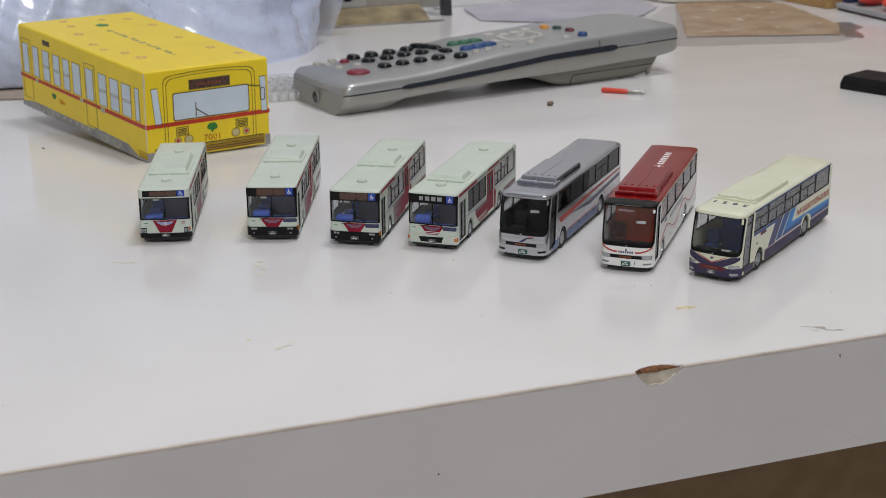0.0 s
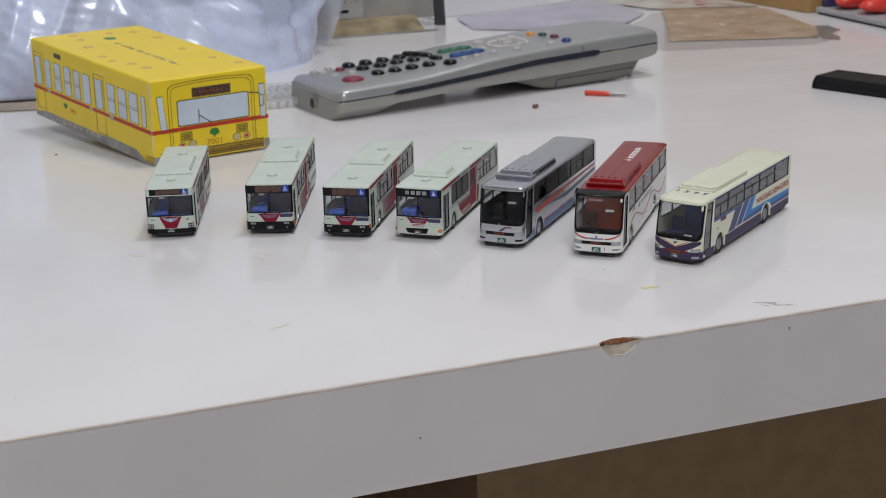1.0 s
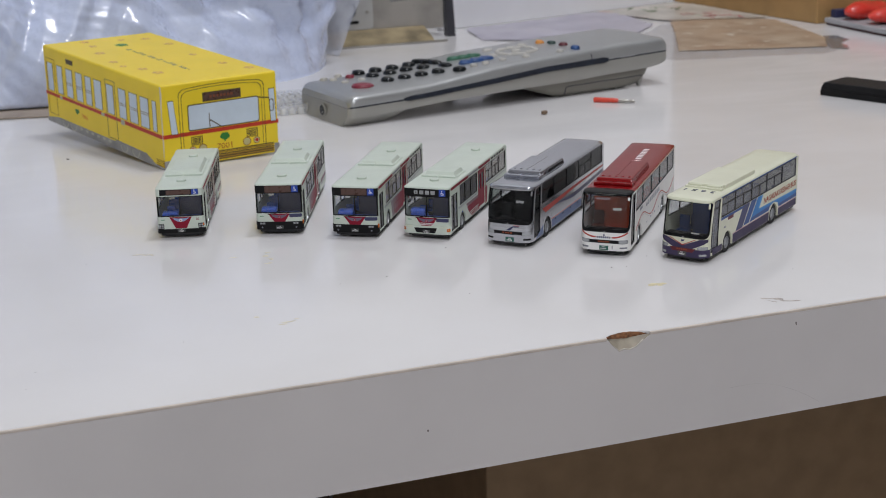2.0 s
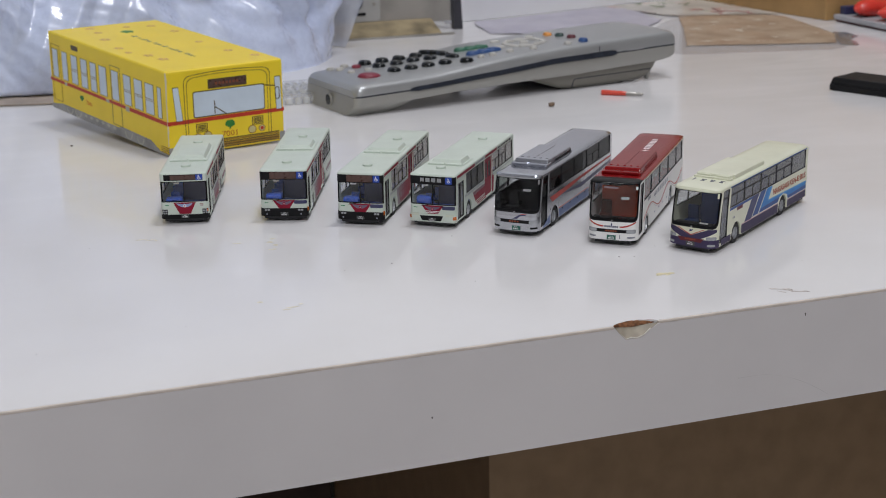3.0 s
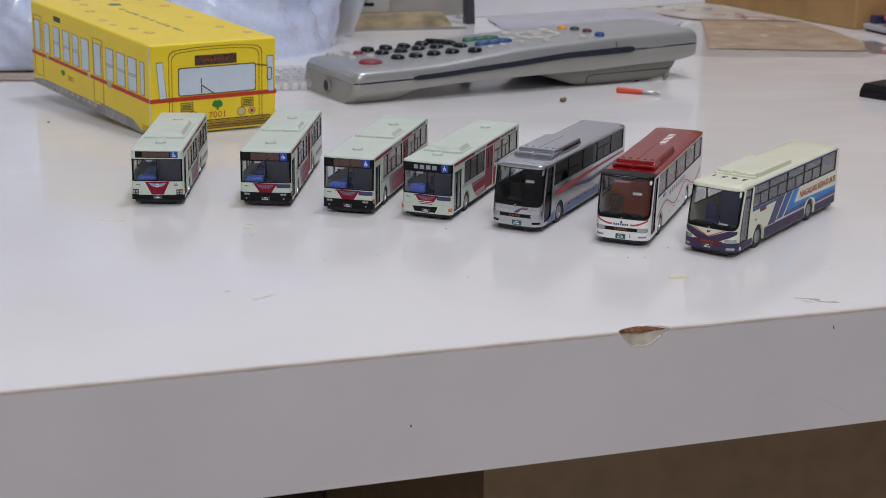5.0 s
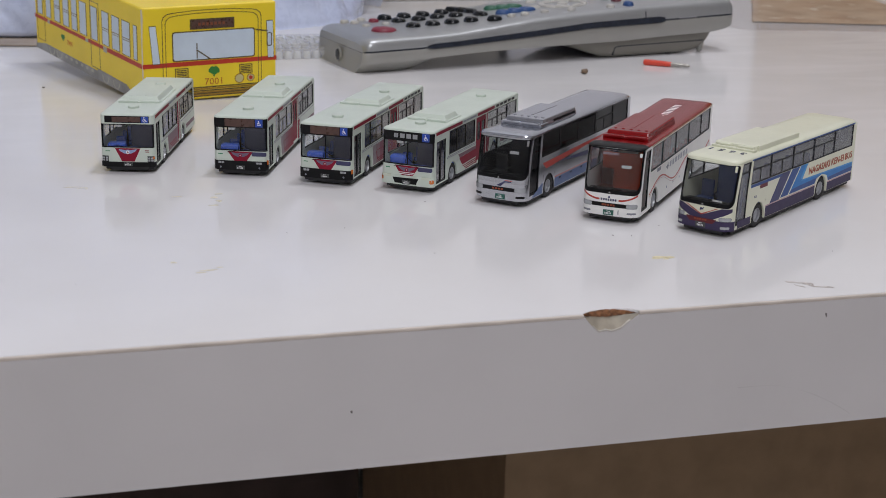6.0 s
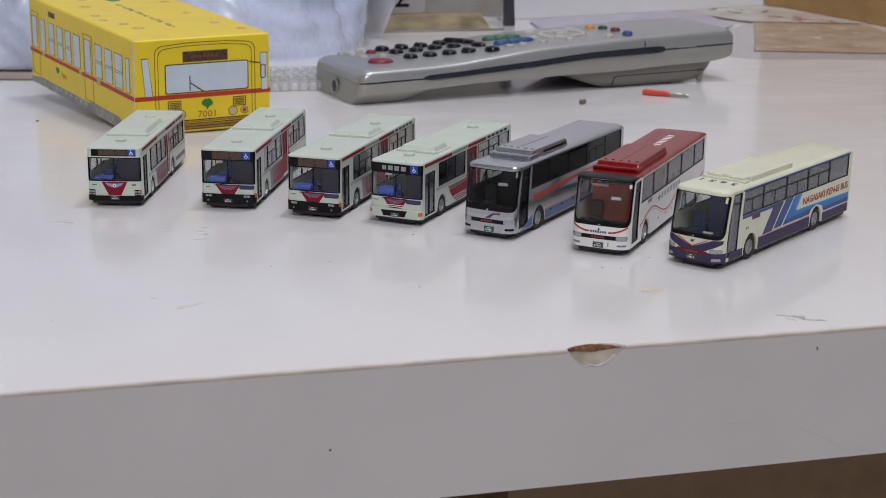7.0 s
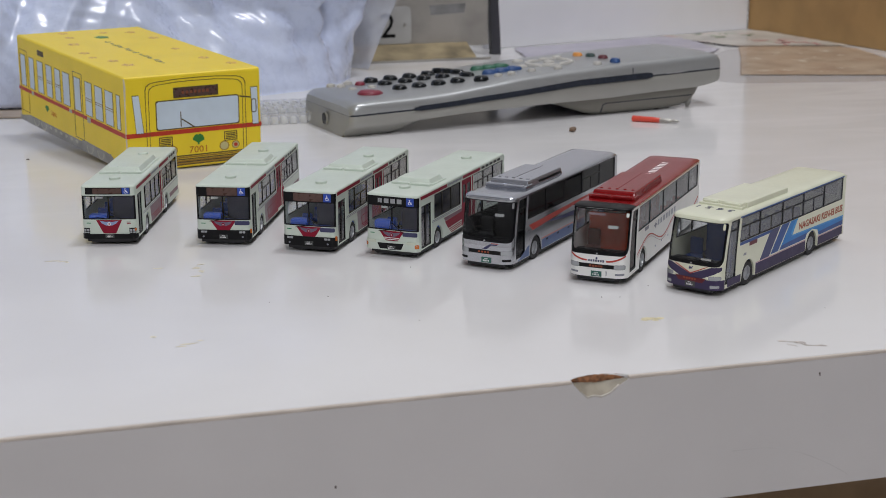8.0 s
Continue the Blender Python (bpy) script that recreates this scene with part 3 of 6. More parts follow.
    arc_ = [radians(120 + 20 * k) for k in range(12)]
    wheel_arc = [(bu - 0.05 + 0.52 * math.cos(t), zc - 0.22 + 0.5 * math.sin(t)) for t in arc_] + [(bu - 0.05 + 0.38 * math.cos(t), zc - 0.22 + 0.36 * math.sin(t)) for t in arc_[::-1]]
    deco(b, Fr, "badge_sign", WHITE_I, disc(bu - 0.12, zc + 0.7, 0.17, 8), rect(bu - 0.22, bu - 0.04, zc - 0.15, zc + 0.5), rect(bu - 0.05, bu + 0.38, zc - 0.2, zc - 0.02),
         rect(bu - 0.05, bu + 0.3, zc + 0.12, zc + 0.26), [(bu + 0.3, zc - 0.05), (bu + 0.45, zc - 0.05), (bu + 0.7, zc - 0.6), (bu + 0.55, zc - 0.66)], wheel_arc, d=-0.2)
    # nose
    if kind < 2:
        uu = [-s.umax + 2 * s.umax * k / 30 for k in range(31)]
        zt_b = 3.6 if kind == 0 else 5.0
        part("bumper", grid_wall(uu, [s.z0 - 0.05, zt_b], [], Fr, -0.18, 0.2), BLACK, bus, "black front bumper")
    else:
        uu = [-s.umax + 2 * s.umax * k / 30 for k in range(31)]
        part("bumper", grid_wall(uu, [s.z0 - 0.05, 3.2, 4.9], [], Fr, -0.3, 0.2), MINT, bus, "mint front bumper")
        deco(bus, Fr, "bumper_grille", BLACK, [(-4.6, 4.2), (4.0, 4.4), (3.2, 2.5), (-3.8, 2.5)], d=-0.36)
    deco(bus, Fr, "nose_shield", CRIMSON, [(-4.0, 8.0), (4.0, 8.0), (2.0, 5.0 if kind else 3.8), (-1.9, 5.0 if kind else 3.8)], d=-0.08, label="crimson nose shield")
    deco(bus, Fr, "nose_emblem", M("wing_print", (0.14, 0.11, 0.17) if kind else (0.26, 0.34, 0.55), 0.45), [(-2.9, 7.75), (-0.8, 7.4), (0, 7.55), (0.8, 7.4), (2.9, 7.75), (2.3, 7.0), (1.0, 6.3), (-1.0, 6.3), (-2.3, 7.0)], d=-0.12)
    deco(bus, Fr, "nose_emblem", WHITE_I if kind == 0 else CRIMSON, disc(0, 6.75, 0.55, 12), d=-0.15)
    deco(bus, Fr, "nose_emblem", CRIMSON if kind == 0 else PALEPINK, disc(0, 6.75, 0.25, 10), d=-0.18)
    if kind:
        deco(bus, Fr, "wiper_cover", NAVY, rrect(3.6, 8.2, 6.6, 7.9, 0.4), d=-0.1, label="dark glossy panel under the windscreen")
    deco(bus, Fr, "nose_print", GREEN_I, rect(-7.0, -5.6, 6.9, 7.15), d=-0.06)
    if kind == 0:
        for x in (-7.1, 7.1):
            h = deco(bus, Fr, "headlight", BLACK, rect(x - 1.0, x + 1.0, 3.6, 5.5), d=-0.14)
            for k in (-0.48, 0.48):
                part("headlight_lens", slab(rect(x + k - 0.36, x + k + 0.36, 4.55, 5.2), Fr, -0.24, 0), LENS, h)
                part("headlight_lens", slab(rect(x + k - 0.36, x + k + 0.36, 3.9, 4.35), Fr, -0.22, 0), LENS, h)
        deco(bus, Fr, "indicator", AMBER, rect(7.7, 8.2, 4.6, 5.4), d=-0.26)
        deco(bus, Fr, "nose_print", CRIMSON, rect(5.4, 6.6, 7.2, 7.4), rect(5.4, 6.6, 6.75, 6.95), d=-0.06)
    elif kind == 1:
        for x in (-6.6, -5.6, 5.4, 6.4):
            part("headlight", slab(rrect(x - 0.42, x + 0.42, 4.1, 4.75, 0.15), Fr, -0.28, 0), LENS, bus)
        for x in (-6.3, 6.0):
            part("fog_lamp", slab(disc(x, 2.9, 0.3, 10), Fr, -0.24, 0), GREYLINE, bus)
        part("indicator", slab(rect(8.3, 8.9, 4.0, 5.3), Fr, -0.26, 0), AMBER, bus)
    else:
        for x in (-6.6, 6.4):
            part("headlight", slab(rrect(x - 1.5, x + 1.5, 4.2, 5.0, 0.3), Fr, -0.38, 0), M("pale_lamp", (0.62, 0.66, 0.55), 0.2, coat=0.5), bus)
        for x in (-8.2, 8.0):
            part("indicator", slab(rrect(x - 0.55, x + 0.55, 3.1, 4.3, 0.3), Fr, -0.4, 0), AMBER, bus)
        deco(bus, Fr, "nose_line", WHITE_I, [(-2.6, 6.0), (2.6, 6.0), (2.45, 5.8), (-2.45, 5.8)], [(-2.3, 5.5), (2.3, 5.5), (2.2, 5.3), (-2.2, 5.3)], d=-0.12)
    p = deco(bus, Fr, "number_plate", PLATE_B, rect(-1.35, 1.35, 2.35, 3.55), d=-0.42 if kind == 2 else -0.3)
    deco(p, Fr, "plate_print", WHITE_I, *bars(Fr, -0.95, 0.95, 2.78, 0.42, 5, 0.45), rect(-0.5, 0.4, 3.22, 3.36), d=-0.46 if kind == 2 else -0.34)
    wiper(bus, s, -0.5, 8.5, 0.2, 12.6)
    wiper(bus, s, 0.3, 8.5, 0.5, 12.4)
    wiper(bus, s, -0.4, 8.4, -4.2, 9.0 if kind == 0 else 7.7)
    wiper(bus, s, 0.3, 10.6, 4.0, 7.4 if kind == 2 else 8.4)
    # livery on the sides
    deco(bus, R, "cant_rail_stripe", CRIMSON, rect(2.0, 22.5, H - 1.7, H - 0.75), rect(35.2, 50.0, H - 1.7, H - 0.75), label="crimson stripe along the roof edge")
    deco(bus, R, "cant_rail_print", GREYLINE, *bars(R, 23.4, 34.4, H - 1.2, 0.6, 9, 0.25))
    deco(bus, R, "cant_rail_vent", BLACK, *[rrect(51.4 + 3.6 * k, 54.0 + 3.6 * k, H - 1.65, H - 0.85, 0.3) for k in range(3 if kind == 0 else 5)])
    if kind == 0:
        deco(bus, R, "flank_fade", MAUVE, [(19.4, 7.8), (35.6, 7.8), (35.6, 2.4), (20.6, 2.4)], d=-0.03, label="faded mauve flank print")
        deco(bus, R, "side_stripe", CRIMSON, *[[(21.5 + 2 * k, 4.6 - 0.7 * k), (33.0, 4.6 - 0.7 * k), (33.0, 4.3 - 0.7 * k), (22.0 + 2 * k, 4.3 - 0.7 * k)] for k in range(3)])
        deco(bus, R, "door_surround", CRIMSON, rect(35.2, 35.9, 2.4, 15.9), rect(38.7, 39.3, 2.4, 15.9), label="crimson door surround")
        deco(bus, R, "rear_stripe", MAUVE, rect(49.6, L - 1.2, 4.0, 5.4))
    else:
        e0 = m0 - 0.9
        if kind == 2:
            deco(bus, R, "flank_fade", MAUVE, [(19.6, 8.2), (e0, 8.2), (e0, 7.2), (21.0, 7.0)], d=-0.03, label="faded mauve flank print")
            deco(bus, R, "side_panel_print", CRIMSON, [(20.6, 6.9), (e0, 7.2), (e0, 4.6), (23.0, 4.3)], label="crimson flank panel")
        else:
            for k, col in enumerate(((0.30, 0.25, 0.265), (0.27, 0.17, 0.195), (0.26, 0.10, 0.135), (0.26, 0.05, 0.08), (0.26, 0.022, 0.045))):
                u0, u1 = 19.4 + (e0 - 19.4) * k / 5, 19.4 + (e0 - 19.4) * (k + 1) / 5
                deco(bus, R, "flank_fade", M("halftone_print", col, 0.5, var=0.10, scale=900, spec=0.2), [(u0 + (0.8 if k == 0 else 0), 2.4), (u1, 2.4), (u1, 8.6), (u0, 8.6)], d=-0.03, label="grey print fading to crimson")
            deco(bus, R, "flank_line", CRIMSON, rect(24.0, e0, 6.4, 6.6), [(22.6, 6.4), (23.0, 6.4), (24.4, 3.4), (24.0, 3.4)])
        deco(bus, R, "side_stripe", CRIMSON, *[[(23.4 + k, 3.9 - 0.6 * k), (e0, 4.2 - 0.6 * k), (e0, 3.9 - 0.6 * k), (23.8 + k, 3.6 - 0.6 * k)] for k in range(3)])
        deco(bus, R, "door_surround", CRIMSON, rect(m0 - 0.9, m0 - 0.1, 2.4, zt), rect(m1 + 0.1, m1 + 0.9, 2.4, zt), label="crimson door surround")
        deco(bus, R, "rear_stripe", CRIMSON, [(m1 + 1.0, 8.8), (m1 + 3.0, 8.8), (m1 + 2.0, 2.6), (m1 + 1.0, 2.6)])
        deco(bus, R, "rear_stripe", MAUVE, rect(56.0, L - 1.2, 5.0, 6.4))
    deco(bus, R, "side_line", GREYLINE, rect(9.6 if kind < 2 else 10.6, m0 - 1.0, zb - 0.5, zb - 0.3), rect(9.6 if kind < 2 else 10.6, m0 - 1.0, zb - 0.9, zb - 0.75))
    deco(bus, R, "rear_line", GREYLINE, rect(m1 + 1.2, L - 1.2, zb - 0.5, zb - 0.3), rect(56, L - 1.2, 4.2, 4.35))
    deco(bus, Lf, "side_panel_print", CRIMSON, rect(20, 46, 4.0, 9.0), label="crimson flank panel")
    # roof gear
    a0, a1, aw, ah = ((18.0, 43.0, 6.9, 1.7), (31.0, 45.0, 7.0, 1.5), (14.2, 26.0, 6.6, 1.7))[kind]
    ac = merge(frustum(-aw + 0.5, aw - 0.5, a0 + 0.6, a1 - 0.4, H - 0.15, H + ah, 1.0, 1.6, 0.3), box(-aw, aw, a0, a1, H - 0.1, H + 0.3, 0.12, 1),
               box(-aw + 0.2, -0.3, a0 - 0.5, a0 + 1.6, H - 0.1, H + 0.65, 0.2), box(0.3, aw - 0.2, a0 - 0.5, a0 + 1.6, H - 0.1, H + 0.65, 0.2))
    a = part("air_conditioner", ac, MINT, bus, "mint roof air conditioner", False)
    for k in (-4.4, -1.5, 1.5, 4.4) if kind == 0 else ():
        part("cooler_bolt", moved(lathe([(0.3, 0), (0.26, 0.2), (0.02, 0.24)], 8, "z"), k, a0 + 3.0, H + ah - 0.05), MINT, a)
    for y, x in (((10.0, 0.0), (50.0, 0.0)), ((11.0, 0.0), (55.0, 0.0)), ((9.6, 0.0), (59.0, 0.0)))[kind]:
        part("roof_vent", moved(lathe([(1.75, 0), (1.75, 0.6), (1.6, 0.78), (0.02, 0.84)], 24, "z"), x, y, H - 0.05), MINT, bus, "round roof vent")
    # inside
    part("dashboard", merge(box(-7.0, 7.0, 1.6, 3.6, 6.0, 7.8, 0.3), box(-6.8, -1.0, 1.4, 4.8, 7.4, (9.1, 9.7, 10.6)[kind], (0.7, 0.95, 1.4)[kind], 4)), seat or SEATBLUE, bus, "blue moulded dashboard")
    part("driver_seat", merge(box(-6.2, -2.6, 7.0, 10.0, 5.0, 7.0, 0.5), box(-6.0, -2.8, 9.4, 10.6, 6.8, 9.6, 0.5)), seat or SEATBLUE, bus)
    seats(bus, s, seat or SEATBLUE, (20, 26, 46, 51, 56), h=3.0, z=5.6)
    part("partition", box(-1.2, 7.4, 10.0, 10.4, 3.4, 15.0, 0.1), SEATNAVY, bus)
    part("cab_floor", box(-7.4, 7.4, 2.0, L - 1.5, 3.2, 3.6), DARKCAB, bus)
    part("notice", slab(rect(-3.6, -1.6, 14.6, 15.3), Fr, 0.62, 0.7), WHITE_I, bus, "white paper notice behind the windscreen")
    return bus


def coach(label, m4, style):
    """A high-deck coach: style 'silver', 'red' or 'cream'."""
    W, H, L = 16.8, 21.35, 80.0
    s = Shell(L, W, H, 2.9, 0.55 if style == "red" else 0.95, 2.0, {"silver": 2.5, "red": 2.7, "cream": 2.9}[style], 7.0)
    bus = thing("model_coach", label, "model bus", m4, "row of model buses")
    paint = {"silver": SILVER, "red": WHITE_P, "cream": CREAM}[style]
    roofp = {"silver": SILVER_ROOF, "red": REDROOF, "cream": CREAM}[style]
    wheels, wr = (16.6, 57.2), 3.5
    uw = s.umax - 0.75
    z_w0, z_w1 = 8.3, 20.7 if style == "red" else 19.9
    door = (3.3, 9.3, 3.0, 20.0)
    zb, zt = (13.2, 20.2) if style == "silver" else (12.9, 20.0) if style == "red" else (13.2, 20.0)
    frame_body(bus, s, paint, [(-uw, uw, z_w0, z_w1)], [door, (10.6, L - 2.0, zb, zt)], [(4.0, L - 2.0, zb, zt)], wheels, wr)
    part("roof", bus_roof(s), roofp, bus, smooth=True)
    R, Lf, Fr = s.side(1), s.side(-1), s.front
    us = [-uw + 2 * uw * k / 26 for k in range(27)]
    zz = [z_w0 + (z_w1 - z_w0) * k / 6 for k in range(7)]
    gl = {"silver": GLASS_DK_FRONT, "red": GLASS_COACH, "cream": GLASS_COACH}[style]
    wnd = part("windscreen", grid_wall(us, zz, [], Fr, 0.28, 0.48), gl, bus, smooth=True)
    wnd.visible_shadow = False
    # black print round the screen, with a deep lower band and rounded corners
    part("windscreen_print", grid_wall(us, zz + [z_w0 + 1.1, z_w1 - 0.2], [(-uw + 0.35, uw - 0.35, z_w0 + 1.1, z_w1 - 0.2)], Fr, 0.03, 0.5), BLACK, bus, "black print round the windscreen")
    for sg in (-1, 1):
        c0 = [(sg * (uw - 0.3), z_w0 + 1.0), (sg * (uw - 2.6), z_w0 + 1.0)] + [(sg * (uw - 0.3 - 2.3 * (1 - math.sin(radians(a)))), z_w0 + 1.05 + 2.0 * (1 - math.cos(radians(a)))) for a in (15, 30, 45, 60, 75, 90)]
        part("windscreen_corner", slab(c0, Fr, 0.1, 0.5), BLACK, bus)
        for v0, ru, rv in ((z_w0, 2.0, 2.4 * 1), (z_w1, 0.9, -0.9)):
            arc = [(sg * (uw - ru + ru * math.cos(radians(a))), v0 + rv - rv * math.sin(radians(a))) for a in range(0, 91, 15)]
            tri = [[(sg * (uw + 0.02), v0 - 0.02 * rv), p_, q_] for p_, q_ in zip(arc, arc[1:])]
            part("windscreen_surround", merge(*[slab(p_, Fr, -0.015, 0.4) for p_ in tri]), paint if style != "red" or v0 == z_w0 else BLACK, bus)
    if style == "red":
        part("header_panel", grid_wall([-s.umax + 2 * s.umax * k / 30 for k in range(31)], [z_w1 - 0.12, s.zt + 0.02], [], Fr, -0.06, 0.2), BLACK, bus, "black header over the windscreen")
        bl = bus_roof(s)
        bmesh.ops.bisect_plane(bl, geom=bl.verts[:] + bl.edges[:] + bl.faces[:], plane_co=(0, 8.0, 0), plane_no=(0, 1, 0), clear_outer=True)
        bmesh.ops.translate(bl, verts=bl.verts, vec=(0, -0.05, 0.06))
        part("roof_visor", bl, BLACK, bus, "black visor at the roof front", True)
    cuts = {"silver": (24.0, 37.5, 51.0, 65.3), "red": (23.0, 37.4, 52.2, 67.0), "cream": (23.0, 37.0, 50.6, 64.8)}[style]
    slid = {"silver": (3,), "red": (), "cream": (0, 1, 2, 3)}[style]
    windows(bus, s, 1, 10.6, L - 2.0, zb, zt, cuts, slid, {"silver": GLASS_DARK, "red": SMOKE_REFLECT, "cream": SMOKE_REFLECT}[style], bar=0.35 if style == "red" else 0.5)
    windows(bus, s, -1, 4.0, L - 2.0, zb, zt, (14, 26, 38, 50, 62), (), GLASS, bar=0.4)
    y0, y1, z0, z1 = door
    d = part("door", grid_wall([y0, y1], [z0, z1], [(y0 + 0.45, y1 - 0.45, z0 + 0.6, z1 - 2.9), (y0 + 0.45, y1 - 0.45, z1 - 2.6, z1 - 0.4)], R, 0.1, 0.6), BLACK, bus, "glazed passenger door")
    for a, b in ((z0 + 0.5, z1 - 2.8), (z1 - 2.7, z1 - 0.35)):
        g = part("door_glass", slab(rect(y0 + 0.4, y1 - 0.4, a, b), R, 0.3, 0.4), SMOKE_REFLECT if style == "cream" else GLASS_DARK, d)
        g.visible_shadow = False
    part("handrail", slab(rect(y0 + 2.4, y0 + 2.7, z0 + 2, z1 - 4), R, 0.6, 0.8), CHROME, d)
    # nose
    def nose(u, v, d=0.0):
        return s.front(u, 2 + (v - 2) * 1.24, d)

    FRONTS.append(nose)
    Fr = nose

    def band(name, m, za, zb_, dd=-0.06, u0=-1.0, u1=1.0, label=""):
        return part(name, grid_wall([s.umax * (u0 + (u1 - u0) * k / 28) for k in range(29)], [za, zb_], [], Fr, dd, 0.05), m, bus, label)

    if style == "silver":
        band("nose_slot", BLACK, 4.2, 5.1, -0.08, -0.72, 0.62, "black nose slot")
        deco(bus, Fr, "nose_print", DIM_ORANGE, *bars(Fr, -1.8, 2.0, 4.65, 0.4, 4), d=-0.14)
        deco(bus, Fr, "nose_flash", NAVY, [(-0.6, 5.35), (1.0, 5.35), (2.2, 6.3), (4.2, 6.4), (4.2, 6.65), (1.9, 6.6)], d=-0.06)
        deco(bus, Fr, "nose_flash", ORANGE_RED, [(2.1, 6.7), (4.3, 6.7), (4.3, 6.85), (2.3, 6.85)], d=-0.06)
        for x in (-6.7, 7.0):
            part("headlight", slab(rrect(x - 1.7, x + 1.7, 4.1, 5.2, 0.4), Fr, -0.1, 0.05), LENS, bus)
            part("fog_lamp", slab(rrect(x - 1.3, x + 1.3, 2.7, 3.2, 0.2), Fr, -0.1, 0.05), BLACK, bus)
        plate, pm, pu = PLATE_G, WHITE_I, 0.8
    elif style == "red":
        band("nose_slot", BLACK, 4.1, 5.0, -0.08, -0.52, 0.52, "black nose slot")
        deco(bus, Fr, "nose_print", DIM_ORANGE, *bars(Fr, -2.0, 2.0, 4.55, 0.45, 5), d=-0.14)
        for sg in (-1, 1):
            curve = [(2.8 + 0.9 * k, 5.55 + (0.0 if k < 2 else 0.14 * (k - 1) ** 1.4)) for k in range(7)]
            deco(bus, Fr, "nose_wave", ORANGE_RED, [(sg * u, v) for u, v in curve] + [(sg * u, v + 0.4) for u, v in curve[::-1]], d=-0.06, label="red wave line")
        deco(bus, Fr, "nose_lettering", NAVY, *bars(Fr, -2.4, 2.4, 5.75, 0.5, 7), d=-0.06)
        deco(bus, Fr, "nose_emblem", NAVY, disc(0, 6.35, 0.3, 8), d=-0.06)
        for x in (-6.6, 6.6):
            part("headlight", slab(rrect(x - 1.6, x + 1.6, 4.0, 5.1, 0.4), Fr, -0.1, 0.05), LENS, bus)
            part("fog_lamp", slab(rrect(x - 1.3, x + 1.3, 2.7, 3.1, 0.2), Fr, -0.1, 0.05), GREYLINE, bus)
        deco(bus, Fr, "nose_mark", GREYLINE, rect(2.7, 2.95, 2.5, 3.5), d=-0.06)
        plate, pm, pu = PLATE_G, WHITE_I, 0.0
    else:
        band("bumper", PURPLE, 1.95, 4.1, -0.12, -1, 1, "plum-blue front bumper")
        deco(bus, Fr, "nose_chevron", PURPLE, [(-8.8, 7.0), (-6.0, 7.0), (0.0, 5.0), (6.0, 7.0), (8.8, 7.0), (8.8, 6.3), (3.2, 4.2), (-3.2, 4.2), (-8.8, 6.3)], d=-0.06, label="plum-blue chevron")
        deco(bus, Fr, "nose_line", ORANGE_RED, [(-5.0, 6.95), (-4.6, 6.95), (0, 5.25), (4.6, 6.95), (5.0, 6.95), (0, 5.0)], d=-0.09)
        deco(bus, Fr, "nose_shield", CREAM, [(-4.3, 6.98), (0, 5.4), (4.3, 6.98)], d=-0.08)
        deco(bus, Fr, "nose_emblem", NAVY, [(-0.5, 6.0), (0.5, 6.2), (0.7, 6.8), (0.2, 6.5), (-0.4, 6.7)], d=-0.12)
        deco(bus, Fr, "bumper_slot", M("dark_maroon_print", (0.11, 0.008, 0.014), 0.5), [(-4.6, 4.3), (4.6, 4.3), (3.6, 3.3), (-3.6, 3.3)], d=-0.16)
        deco(bus, Fr, "bumper_print", DIM_ORANGE, *bars(Fr, -2.0, 2.0, 3.95, 0.4, 5), d=-0.2)
        for x in (-7.0, 7.0):
            part("headlight", slab(rrect(x - 1.7, x + 1.7, 4.15, 5.0, 0.35), Fr, -0.18, 0.05), LENS, bus)
            part("fog_lamp", slab(rrect(x - 1.2, x + 1.2, 2.4, 3.0, 0.2), Fr, -0.2, 0.05), LENS, bus)
        plate, pm, pu = PLATE_B, WHITE_I, 0.0
    p = deco(bus, Fr, "number_plate", plate, rect(pu - 1.5, pu + 1.5, 2.2, 3.4), d=-0.2)
    deco(p, Fr, "plate_print", pm, *bars(Fr, pu - 1.0, pu + 1.0, 2.63, 0.4, 5, 0.45), rect(pu - 0.6, pu + 0.5, 3.05, 3.18), d=-0.24)
    Fr = s.front
    wiper(bus, s, -0.6, 8.9, -5.4, 9.6)
    wiper(bus, s, 5.6, 9.0, 0.6, 9.8)
    deco(bus, Fr, "windscreen_emblem", CHROME, [(-0.35, 8.5), (0.35, 8.5), (0, 9.0)], d=0.0)
    # livery
    if style == "silver":
        deco(bus, R, "flank_stripe", ORANGE_RED, [(14.4, 9.3), (11.8, 11.3), (44.0, 11.8), (44.0, 10.8)], [(44.0, 11.8), (L - 1.2, 12.1), (L - 1.2, 11.5), (44.0, 10.8)], label="orange-red flank stripe")
        deco(bus, R, "flank_stripe", NAVY, [(22.0, 9.9), (44.0, 9.0), (L - 1.2, 10.4), (L - 1.2, 9.2), (44.0, 7.6)], label="navy flank stripe")
        deco(bus, R, "skirt_paint", STEELBLUE, rect(20.9, 52.9, 2.2, 5.0), rect(61.5, L - 1.2, 2.2, 5.0), [(4.6, 2.2), (12.2, 2.2), (12.2, 5.4)], label="steel-blue skirt")
        deco(bus, R, "skirt_line", ORANGE_RED, rect(20.9, 52.9, 5.25, 5.45), rect(61.5, L - 1.2, 5.25, 5.45))
        deco(bus, R, "skirt_lamp", BLACK, *[rect(24 + 8 * k, 25.2 + 8 * k, 4.3, 4.8) for k in range(4)], d=-0.09)
        deco(bus, Lf, "skirt_paint", STEELBLUE, rect(18.4, 48.4, 2.2, 5.6))
    elif style == "red":
        def wave(z, amp, h):
            top_ = [(10.6 + 68 * k / 60, z + amp * math.sin((68 * k / 60) / 68 * 14.0 - 0.7)) for k in range(61)]
